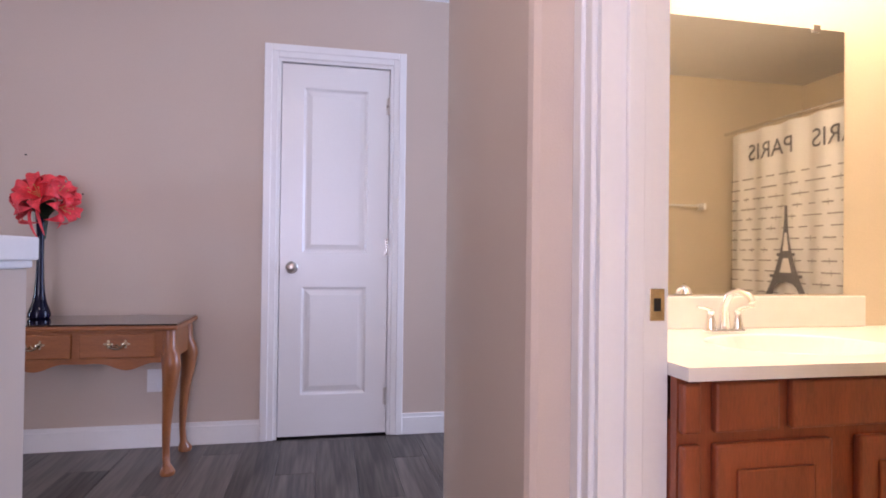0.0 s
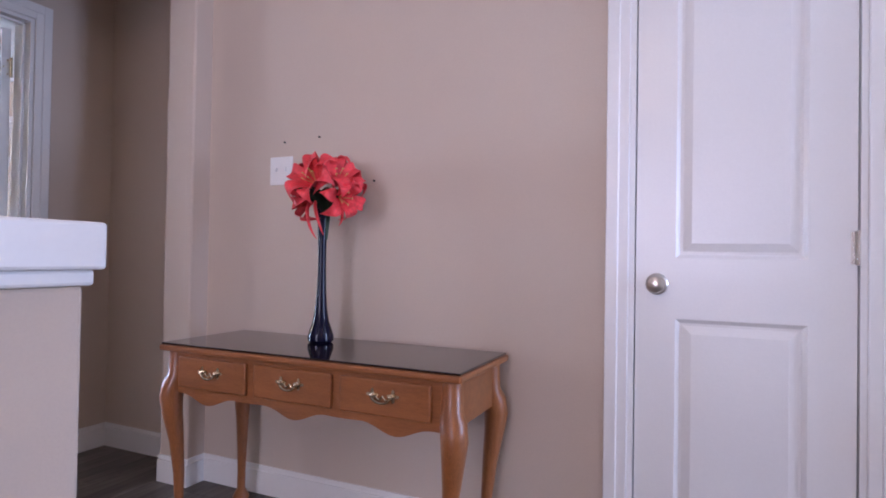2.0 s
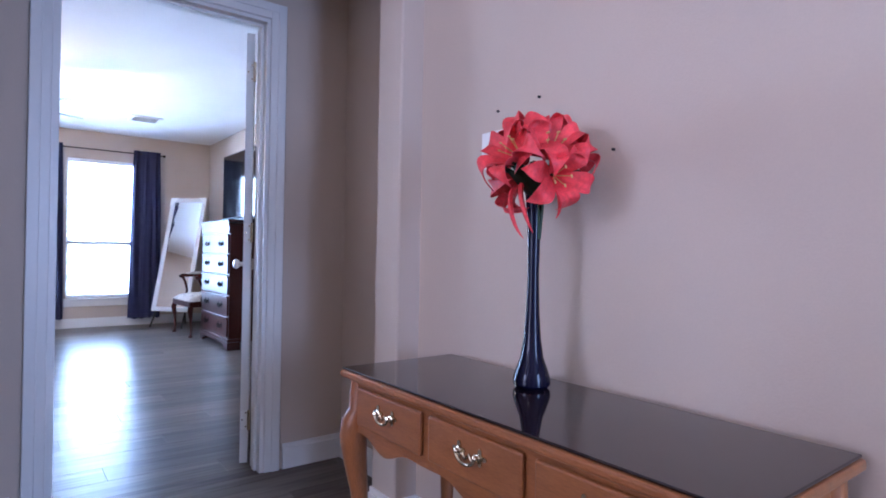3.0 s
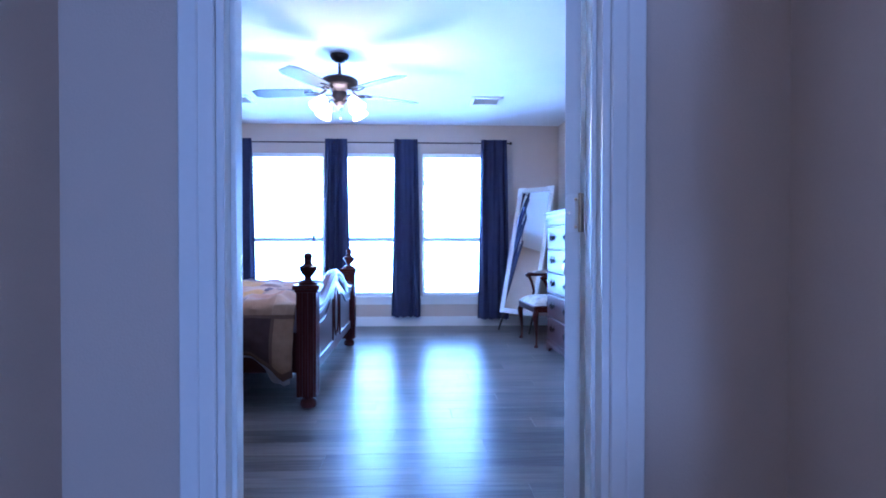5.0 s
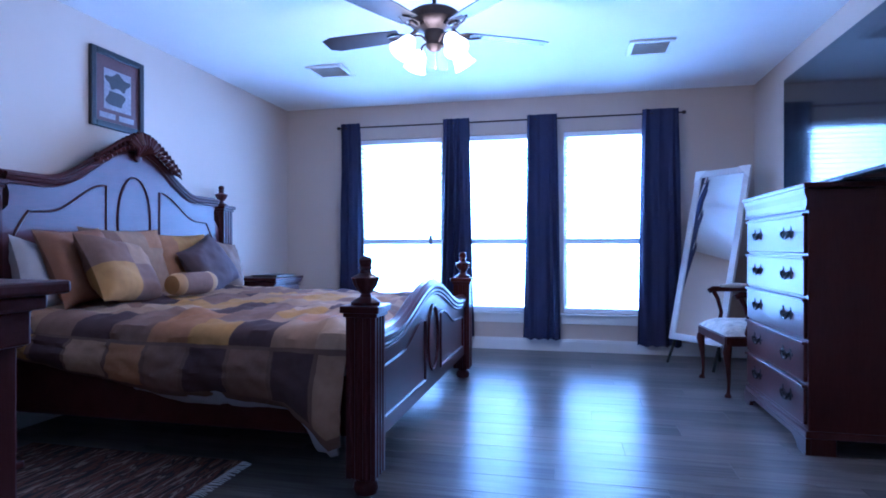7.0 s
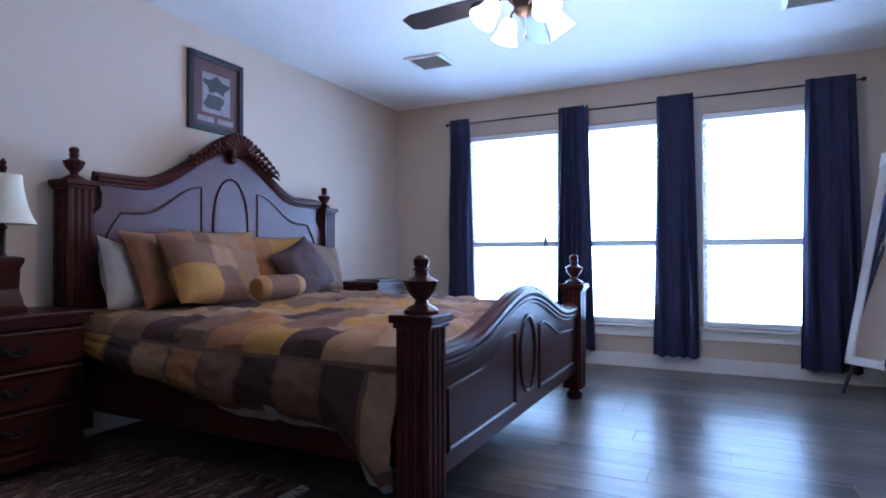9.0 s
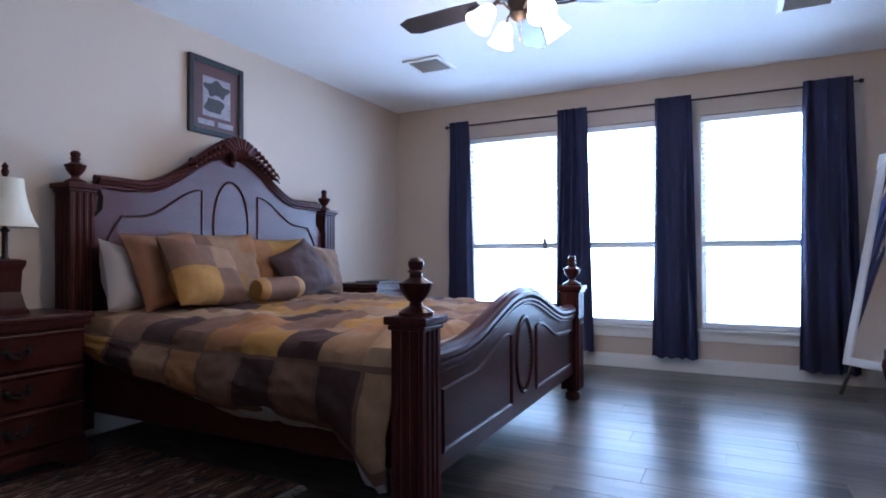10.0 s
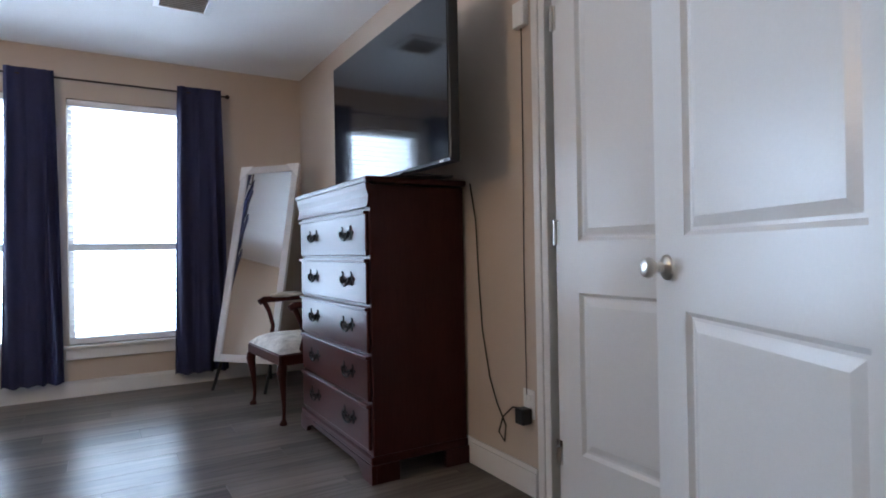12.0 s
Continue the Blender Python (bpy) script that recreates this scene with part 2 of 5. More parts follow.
# bathroom shell
struct("wall_bath_north", boxes((1.285, 4.5, 1.88, 2.0, 0, H)), BATHWALL, "cream painted bathroom wall")
struct("wall_bath_west", boxes((1.292, 1.306, 1.505, 1.88, 0, H)), BATHWALL)
struct("wall_bath_south", boxes((1.285, 4.5, -0.85, -0.73, 0, H)), BATHWALL, "cream painted bathroom wall")
struct("wall_bath_east", boxes((4.5, 4.62, -0.85, 2.0, 0, H)), BATHWALL, "cream painted bathroom wall")
struct("floor_bath", boxes((1.17, 4.5, -0.73, 1.88, -0.06, -0.002)), mat("bath_floor_vinyl", (0.42, 0.37, 0.3), 0.4))
# floors: a dark bed under the planks
floor = struct("floor", boxes((W, 1.165, 2.22, 3.73, -0.12, -0.009), (W, DW, S, 2.22, -0.12, -0.0091), (W, DW, 3.73, N, -0.12, -0.0091), (-0.27, 1.165, -2.66, 2.22, -0.12, -0.0092), (1.165, 3.9, 2.31, 4.12, -0.12, -0.0093), (1.03, 1.165, 2.3, 3.62, -0.12, -0.0094)), SUB, "dark grey wood-look plank floor")
struct("floor_lower", boxes((-1.48, -0.27, -2.66, 2.3, -2.7, -2.6)), SUB)
struct("wall_stair_east", boxes((-0.27, -0.16, -2.66, 2.245, -2.6, -0.13)), WALL)
struct("wall_stair_north", boxes((-1.36, -0.27, 2.245, 2.29, -2.6, -0.13)), WALL)


# ---- trim ----
def baseboard(runs):
    t = 0.014
    for x0, y0, x1, y1, nx, ny in runs:
        bm = bmesh.new()
        xs, yy = sorted((x0, x1)), sorted((y0, y1))
        if nx:
            box(bm, *sorted((x0, x0 + nx * t)), *yy, 0.001, 0.095)
            box(bm, *sorted((x0, x0 + nx * t * 0.55)), *yy, 0.095, 0.115)
        else:
            box(bm, *xs, *sorted((y0, y0 + ny * t)), 0.001, 0.095)
            box(bm, *xs, *sorted((y0, y0 + ny * t * 0.55)), 0.095, 0.115)
        struct("baseboard", bm, TRIM, "white painted baseboard")


baseboard([(W, S, W, N, 1, 0), (W, S, E, S, 0, 1), (W, N, -4.9, N, 0, -1), (-4.06, N, E, N, 0, -1), (E, S, E, 2.42, -1, 0), (E, 3.44, E, N, -1, 0)])
baseboard([(-1.36, HALLY, 0.345, HALLY, 0, -1), (1.10, HALLY, 1.455, HALLY, 0, -1), (-1.36, 3.525, -1.36, HALLY, 1, 0), (-1.52, 3.525, -1.346, 3.525, 0, -1), (DW, 3.73, -1.52, 3.73, 0, -1), (DW, 3.43, DW, 3.73, 1, 0), (DW, 2.22, DW, 2.43, 1, 0), (DW, 2.22, -1.52, 2.22, 0, 1), (1.455, HALLY, 1.455, 4.12, 1, 0), (1.455, 4.12, 3.9, 4.12, 0, -1), (3.9, 2.4, 3.9, 4.12, -1, 0)])


def casing(name, axis, face, out, a0, a1, ztop, w=0.07):
    """Door casing on one wall face; axis is the wall's running direction."""
    bm = bmesh.new()
    for t, wi in ((0.012, w), (0.019, w * 0.55)):
        d0, d1 = sorted((face, face + out * t))
        off = 0.0 if t < 0.015 else w - wi
        for u0, u1, z0, z1 in ((a0 - off - wi, a0 - off, 0.001, ztop + w), (a1 + off, a1 + off + wi, 0.001, ztop + w), (a0 - off, a1 + off, ztop + off, ztop + off + wi)):
            if axis == "x":
                box(bm, u0, u1, d0, d1, z0, z1, 0.003, 1)
            else:
                box(bm, d0, d1, u0, u1, z0, z1, 0.003, 1)
    return struct(name, bm, TRIM, "white painted door casing")


def jamb(name, axis, d0, d1, a0, a1, ztop, stop):
    bm = bmesh.new()
    t = 0.018
    for u0, u1, z0, z1 in ((a0, a0 + t, 0.001, ztop), (a1 - t, a1, 0.001, ztop), (a0 + t, a1 - t, ztop - t, ztop)):
        if axis == "x":
            box(bm, u0, u1, d0, d1, z0, z1)
        else:
            box(bm, d0, d1, u0, u1, z0, z1)
    s0, s1 = stop
    for u0, u1, z0, z1 in ((a0 + t, a0 + t + 0.011, 0.001, ztop - t), (a1 - t - 0.011, a1 - t, 0.001, ztop - t), (a0 + t, a1 - t, ztop - t - 0.011, ztop - t)):
        if axis == "x":
            box(bm, u0, u1, s0, s1, z0, z1, 0.002, 1)
        else:
            box(bm, s0, s1, u0, u1, z0, z1, 0.002, 1)
    return struct(name, bm, TRIM, "white painted door jamb")


casing("trim_bedroom_door_hall", "y", DW, 1, DY0, DY1, DZ)
casing("trim_bedroom_door_room", "y", E, -1, DY0, DY1, DZ)
jamb("trim_bedroom_jamb", "y", E, DW, DY0 - 0.002, DY1 + 0.002, DZ + 0.002, (E + 0.045, E + 0.08))
casing("trim_closet_door", "x", HALLY, -1, 0.415, 1.03, 2.035)
jamb("trim_closet_jamb", "x", HALLY, HALLY + 0.12, 0.413, 1.032, 2.037, (HALLY + 0.052, HALLY + 0.085))
casing("trim_bath_door", "y", 1.165, -1, 0.66, 1.435, 2.045)
jamb("trim_bath_jamb", "y", 1.165, 1.305, 0.658, 1.442, 2.047, (1.215, 1.25))
casing("trim_room_closet", "x", N, -1, -4.81, -4.15, 2.05)
jamb("trim_room_closet_jamb", "x", N, N + 0.12, -4.832, -4.128, 2.052, (N + 0.05, N + 0.085))


# ---- doors ----
def knob(parent, x, z, y, s, material=NICKEL):
    """A round door knob on the face at y; s is the outward direction."""
    bm = bmesh.new()
    turn = Matrix.Rotation(radians(-90 * s), 3, "X")
    lathe(bm, [(0.033, 0), (0.033, 0.005), (0.028, 0.010), (0.013, 0.014), (0.011, 0.030), (0.018, 0.036), (0.026, 0.044), (0.028, 0.054), (0.024, 0.064), (0.012, 0.070), (0.002, 0.071)], 20, (x, y, z), turn)
    return part("door_knob", bm, material, parent, "round satin nickel knob", True)


def hinge(parent, x, z, y, material=NICKEL):
    bm = boxes((x - 0.016, x + 0.016, y - 0.002, y + 0.001, z - 0.045, z + 0.045))
    lathe(bm, [(0.0065, -0.048), (0.0065, -0.016)], 10, (x, y - 0.006, z))
    lathe(bm, [(0.0068, -0.015), (0.0068, 0.015)], 10, (x, y - 0.006, z))
    lathe(bm, [(0.0065, 0.016), (0.0065, 0.048)], 10, (x, y - 0.006, z))
    return part("hinge", bm, material, parent, "satin nickel hinge")


def panel_door(name, m, w, h, label, hinge_side=1, knob_side=-1, hinges=True, both=True, stile=0.115, backset=0.062):
    """A two-panel moulded door: leaf from x=0 to w, front face at y=0, thickness towards +y."""
    d = tagged(new(name), label, "door", "", "structure")
    d.matrix_world = m
    T = 0.035
    st = min(stile, w * 0.2)
    z = [0.0, 0.22, 0.80, 0.985, h - 0.125, h]
    bm = bmesh.new()
    # stiles and rails
    box(bm, 0, st, 0, T, 0, h)
    box(bm, w - st, w, 0, T, 0, h)
    for a, b in ((z[0], z[1]), (z[2], z[3]), (z[4], z[5])):
        box(bm, st, w - st, 0, T, a, b)
    part("leaf_frame", bm, DOORM, d)
    for a, b in ((z[1], z[2]), (z[3], z[4])):
        bm = bmesh.new()
        for y0, s in ((0.0, 1), (T, -1)):
            def ring(i, dd):
                return [(st + i, y0 + s * dd, a + i), (w - st - i, y0 + s * dd, a + i), (w - st - i, y0 + s * dd, b - i), (st + i, y0 + s * dd, b - i)]
            prev = None
            for i, dd in ((0, 0.0005), (0.012, 0.011), (0.020, 0.011), (0.045, 0.003)):
                cur = [bm.verts.new(p) for p in ring(i, dd)]
                if prev:
                    for k in range(4):
                        bm.faces.new((prev[k], prev[(k + 1) % 4], cur[(k + 1) % 4], cur[k]))
                prev = cur
            bm.faces.new(prev)
        part("door_panel", bm, DOORM, d)
    kx = backset if knob_side < 0 else w - backset
    if knob_side:
        knob(d, kx, 0.905, 0.0, -1)
    if both:
        knob(d, kx, 0.905, T, 1)
    if hinges:
        hx = w if hinge_side > 0 else 0
        for hz in (0.2, 1.02, h - 0.2):
            hinge(d, hx, hz, 0.0)
    return d


panel_door("door_1", pose(0.435, HALLY + 0.012, 0.012), 0.575, 2.0, "closed white two-panel closet door in the hall", 1, -1)
panel_door("door_2", pose(-2.300, 3.318, 0.012, 0, 0, 160.6), 0.79, 2.0, "white two-panel bedroom door standing open", -1, 1, False)
panel_door("door_3", pose(-4.788, N + 0.012, 0.012), 0.640, 2.02, "closed white two-panel closet door in the bedroom", -1, 0, True, False)
panel_door("door_4", pose(-4.20, 4.49, 0.012, 0, 0, -26), 0.86, 2.0, "white two-panel door standing open in front of the closet door", 1, -1, False, False, 0.155, 0.066)

# ---- windows ----
OUT = glow("bright_overcast_sky", (0.66, 0.84, 1.0), 16.5)
tagged(link("backdrop", boxes((-11.05, -11.0, -6, 11, -1, 7)), OUT), "bright overcast sky beyond the windows", "sky", "", "structure")
for k, (y0, y1) in enumerate(WINDOWS):
    w = tagged(new("window_%d" % (k + 1)), "white single-hung window with lowered white blind", "window", "", "structure")
    yc = (y0 + y1) / 2
    w.location = (W, yc, WZ0)
    hw, hh = (y1 - y0) / 2, WZ1 - WZ0
    f = 0.035
    part("window_frame", boxes((-0.12, -0.07, -hw, -hw + f, 0, hh), (-0.12, -0.07, hw - f, hw, 0, hh), (-0.12, -0.07, -hw + f, hw - f, 0, f), (-0.12, -0.07, -hw + f, hw - f, hh - f, hh), (-0.115, -0.06, -hw + f, hw - f, 0.66, 0.71)), WHITEP, w)
    for a, b in ((f, 0.66), (0.71, hh - f)):
        p = part("pane", boxes((-0.098, -0.093, -hw + f, hw - f, a, b)), PANE, w)
        p.visible_shadow = False
    part("window_sill", boxes((-0.07, 0.035, -hw - 0.04, hw + 0.04, -0.022, 0.0), bevel=0.004), TRIM, w)
    part("apron", boxes((0.0005, 0.014, -hw - 0.02, hw + 0.02, -0.10, -0.023), bevel=0.003), TRIM, w)
    part("head_rail", boxes((-0.062, -0.012, -hw + 0.006, hw - 0.006, hh - 0.05, hh - 0.004), bevel=0.003), BLIND, w)
    slat = None
    n = 38
    for j in range(n):
        z = 0.045 + j * (hh - 0.11) / (n - 1)
        if slat is None:
            bm = bmesh.new()
            a = radians(-5)
            prism(bm, [(-0.024 * math.cos(a), 0.024 * math.sin(a)), (0, 0.003), (0.024 * math.cos(a), -0.024 * math.sin(a)), (0.024 * math.cos(a), -0.024 * math.sin(a) + 0.003), (0, 0.006), (-0.024 * math.cos(a), 0.024 * math.sin(a) + 0.003)], -hw + 0.008, hw - 0.008, "y")
            slat = part("slat", bm, BLIND, w)
            slat.location = (-0.036, 0, z)
        else:
            o = slat.copy()
            scene.collection.objects.link(o)
            o.parent = w
            o.location = (-0.036, 0, z)
    if k == 0:
        wand = part("tilt_wand", sweep(bmesh.new(), [(-0.006, hw - 0.12, hh - 0.06), (-0.004, hw - 0.118, 0.72)], 0.003, 6), BLIND, w)
        part("tassel", lathe(bmesh.new(), [(0.005, 0.745), (0.018, 0.735), (0.020, 0.68), (0.018, 0.665), (0.004, 0.64)], 8, (-0.004, hw - 0.118, 0)), PEWTERX, wand, "grey blind tassel")
    part("bottom_rail", boxes((-0.058, -0.014, -hw + 0.008, hw - 0.008, 0.004, 0.042), bevel=0.003), BLIND, w)

# ---- floor planks ----
def planks():
    rnd = random.Random(4)
    regions = [(W, DW, S, N), (DW, -1.52, 2.22, 3.73), (-1.52, -0.27, 2.245, 3.62), (-0.27, 1.165, -2.66, 3.62), (1.165, 3.9, 2.31, 3.62), (1.455, 3.9, 3.62, 4.12)]
    PW, PL = 0.182, 1.22
    shared = {}
    for x0, x1, y0, y1 in regions:
        i0 = math.floor((x0 - W) / PW)
        i1 = math.ceil((x1 - W) / PW)
        for i in range(i0, i1):
            a, b = max(x0, W + i * PW), min(x1, W + (i + 1) * PW)
            if b - a < 0.012:
                continue
            shift = (i * 0.37 % 1) * PL
            j = math.floor((y0 + 3 - shift) / PL)
            while -3 + shift + j * PL < y1:
                c, d = max(y0, -3 + shift + j * PL), min(y1, -3 + shift + (j + 1) * PL)
                j += 1
                if d - c < 0.012:
                    continue
                key = (round(b - a, 3), round(d - c, 3))
                if key not in shared:
                    bm = bmesh.new()
                    hx, hy, g = (b - a) / 2, (d - c) / 2, 0.0004
                    box(bm, -hx + g, hx - g, -hy + g, hy - g, -0.0085, 0.0)
                    top = [e for e in bm.edges if all(v.co.z > -0.001 for v in e.verts)]
                    bmesh.ops.bevel(bm, geom=top, offset=0.0009, segments=1, affect="EDGES")
                    me = bpy.data.meshes.new("plank")
                    bm.to_mesh(me)
                    bm.free()
                    me.materials.append(PLANK)
                    shared[key] = me
                o = new("plank", shared[key])
                o.parent = floor
                o.location = ((a + b) / 2, (c + d) / 2, 0)


# ---- stair half wall ----
hw = tagged(new("half_wall"), "beige stair half wall with thick white wooden cap", "wall", "", "structure")
part("half_wall_body", boxes((-0.265, -0.140, -2.66, 2.252, -0.12, 0.943), bevel=0.006), WALL, hw)
part("half_wall_cap", boxes((-0.29, -0.120, -2.66, 2.272, 0.965, 1.030), (-0.278, -0.131, -2.66, 2.262, 0.943, 0.9655), bevel=0.005), TRIM, hw, "white painted cap rail")

# ---- more materials ----
LACQ = mat("lacquered_cherry_headboard", (0.068, 0.018, 0.020), 0.34, var=0.2, scale=2.5, fine=22, bump=0.02, stretch=(0.8, 5, 5), spec=0.32)
PETAL = mat("coral_petal", (0.75, 0.05, 0.06), 0.55, var=0.3, scale=20, fine=120, bump=0.2)
STAMEN = mat("yellow_stamen", (0.62, 0.38, 0.12), 0.6)
LEAF = mat("dark_green_leaf", (0.02, 0.05, 0.025), 0.5, var=0.3)
SHADE = mat("cream_lamp_shade", (0.72, 0.65, 0.50), 0.8, var=0.05, fine=200, bump=0.3)
CREAM = mat("cream_fabric", (0.62, 0.58, 0.52), 0.9, var=0.2, scale=9, fine=150, bump=0.5)
SHEET = mat("white_sheet", (0.36, 0.32, 0.30), 0.9, var=0.05, scale=8, fine=200, bump=0.4)
GOLD = mat("gold_satin", (0.32, 0.165, 0.04), 0.6, var=0.2, scale=9, fine=200, bump=0.3)
TAN = mat("tan_satin", (0.19, 0.112, 0.066), 0.75, var=0.2, scale=9, fine=200, bump=0.3)
RUST = mat("rust_satin", (0.20, 0.082, 0.032), 0.75, var=0.2, scale=9, fine=200, bump=0.3)
PLUM = mat("plum_suede", (0.075, 0.045, 0.045), 0.85, var=0.2, scale=9, fine=200, bump=0.4)
CHROME = mat("chrome", (0.85, 0.85, 0.86), 0.08, 1.0, var=0.02, bump=0.0)
VANITY = mat("red_cherry_vanity", (0.26, 0.062, 0.022), 0.38, var=0.25, scale=5, fine=40, stretch=(8, 8, 1.2), coat=0.2)
MARBLE = mat("white_cultured_marble", (0.82, 0.79, 0.74), 0.15, var=0.03, scale=4, fine=30, bump=0.0)
BULB = glow("frosted_bulb", (1.0, 0.82, 0.58), 9.0)
SHADEGLASS = glow("lit_frosted_glass_shade", (1.0, 0.88, 0.70), 2.6)
PEWTER = mat("dark_pewter_pull", (0.012, 0.011, 0.011), 0.5, 0.0, var=0.3, bump=0.1, spec=0.2)
PRINTA, PRINTB, PRINTC = mat("picture_mat_rust", (0.085, 0.034, 0.032), 0.6, var=0.3), mat("picture_pale", (0.27, 0.24, 0.25), 0.6, var=0.3, scale=14), mat("picture_grey", (0.035, 0.030, 0.032), 0.6, var=0.4, scale=20)


def cloth(name, colour, sheen=0.15):
    """Creased quilted cotton."""
    return mat(name, colour, 0.85, var=0.16, scale=7, fine=26, bump=0.9, spec=sheen)


QTAN = cloth("quilt_tan", (0.255, 0.150, 0.083))
QSAND = cloth("quilt_sand", (0.300, 0.192, 0.112))
QDARK = cloth("quilt_dark_plum", (0.060, 0.034, 0.031))
QRUST = cloth("quilt_rust", (0.270, 0.128, 0.055))
QGOLD = cloth("quilt_gold", (0.315, 0.165, 0.044))
QMAUVE = cloth("quilt_mauve", (0.162, 0.090, 0.058))
QSASH = cloth("quilt_brown_sash", (0.125, 0.072, 0.050))
QUILT = [QTAN, QSAND, QDARK, QRUST, QGOLD, QMAUVE, QSASH]


# ---- console table in the hall ----
def bail_pull(parent, x, y, z, material, s=1.0, facing=-1):
    """Two pierced rosettes joined by a scalloped band, with posts and a hanging bail."""
    bm = bmesh.new()
    for k in (-1, 1):
        ro = [(0.0135 * (1 + 0.45 * math.cos(4 * t)) * math.cos(t), 0.0125 * (1 + 0.45 * math.cos(4 * t)) * math.sin(t)) for t in [2 * math.pi * q / 24 for q in range(24)]]
        prism(bm, [(x + (k * 0.031 + u) * s, z + (0.006 + v) * s) for u, v in ro], y, y + facing * 0.003, "y")
        lathe(bm, [(0.007 * s, 0), (0.007 * s, 0.006), (0.004 * s, 0.008), (0.004 * s, 0.014), (0.006 * s, 0.016), (0.001, 0.019)], 8, (x + k * 0.028 * s, y, z + 0.006 * s), Matrix.Rotation(radians(-90 * facing), 3, "X"))
    sweep(bm, [(x + u * s, y + facing * 0.003, z + (0.004 - 0.010 * abs(math.sin(150 * u))) * s) for u in [-0.026 + 0.052 * q / 16 for q in range(17)]], 0.0026 * s, 5)
    o = part("plate", bm, material, parent)
    bm = bmesh.new()
    sweep(bm, [(x + 0.028 * s * math.cos(t), y + facing * 0.014, z + 0.006 * s - 0.019 * s * math.sin(t)) for t in [math.pi * k / 12 for k in range(13)]], 0.0032 * s, 6)
    part("bail", bm, material, o)
    return o


def cabriole(bm, x, y, ztop, dx, dy, s=1.0):
    """A curved leg with a pad foot, knee turned out towards (dx, dy)."""
    prof = [(0.0, 0.0, 0.030), (0.0, 0.012, 0.033), (-0.004, 0.024, 0.028), (-0.010, 0.05, 0.016), (-0.016, 0.12, 0.0155), (-0.014, 0.22, 0.019), (-0.004, 0.34, 0.025), (0.010, 0.44, 0.034), (0.016, 0.50, 0.040), (0.008, 0.545, 0.040), (-0.006, 0.58, 0.034), (-0.008, 0.67, 0.032)]
    k = ztop / 0.67
    pts = [(x + dx * (o + 0.004) * s, y + dy * (o + 0.004) * s, z * k) for o, z, r in prof]
    sweep(bm, pts, [r * s for o, z, r in prof], 12)
    return bm


tb = thing("console_table", pose(-0.535, 3.375, 0), "honey oak console table with dark glass top against the hall wall", "table")
TW, TD, TH = 0.575, 0.205, 0.675
bm = bmesh.new()
box(bm, -TW, TW, -TD, TD, TH - 0.028, TH - 0.007, 0.007, 3)
part("tabletop", bm, OAK, tb)
bm = bmesh.new()
box(bm, -TW + 0.006, TW - 0.006, -TD + 0.006, TD - 0.006, TH - 0.0065, TH, 0.002, 1)
part("glass_top", bm, GLASSTOP, tb, "dark smoked glass sheet")
x0, x1 = -TW + 0.03, TW - 0.03
lower = []
for k in range(61):
    u = k / 60
    w3 = (u * 3) % 1
    lower.append((x0 + (x1 - x0) * u, TH - 0.165 - 0.030 * math.sin(math.pi * w3) ** 1.5 - 0.008 * math.cos(4 * math.pi * w3)))
bm = prism(bmesh.new(), lower + [(x1, TH - 0.028), (x0, TH - 0.028)], -TD + 0.022, -TD + 0.042, "y")
part("front_apron", bm, OAK, tb)
part("back_apron", boxes((x0, x1, TD - 0.04, TD - 0.02, TH - 0.16, TH - 0.028)), OAK, tb)
for s in (-1, 1):
    part("side_apron", boxes(((x1 - 0.018) * s if s > 0 else x0, x1 if s > 0 else x0 + 0.018, -TD + 0.042, TD - 0.04, TH - 0.165, TH - 0.028)), OAK, tb)
for k in range(3):
    a = x0 + 0.055 + k * (x1 - x0 - 0.09) / 3
    b = a + (x1 - x0 - 0.09) / 3 - 0.03
    d = part("drawer_front", boxes((a, b, -TD + 0.010, -TD + 0.0215, TH - 0.148, TH - 0.042), bevel=0.006), OAK, tb)
    bail_pull(d, (a + b) / 2, -TD + 0.0095, TH - 0.092, BRASS, 1.1)
for sx in (-1, 1):
    for sy in (-1, 1):
        bm = bmesh.new()
        cabriole(bm, sx * (TW - 0.045), sy * (TD - 0.045), TH - 0.03, sx * 0.7, sy * 0.7)
        part("leg", bm, OAKV, tb, "", True)

vase = thing("vase", pose(-0.63, 3.455, TH), "tall slim black glass vase on the console table", "vase")
bm = lathe(bmesh.new(), [(0.038, 0), (0.046, 0.008), (0.047, 0.022), (0.040, 0.045), (0.029, 0.075), (0.022, 0.12), (0.017, 0.19), (0.0145, 0.28), (0.0155, 0.37), (0.019, 0.44), (0.024, 0.49), (0.020, 0.488), (0.012, 0.42)], 28)
part("vase_body", bm, DARKGLASS, vase, "", True)

fl = thing("flower_bunch", pose(-0.612, 3.455, TH + 0.470), "bunch of coral red artificial lilies in the black vase", "flowers")


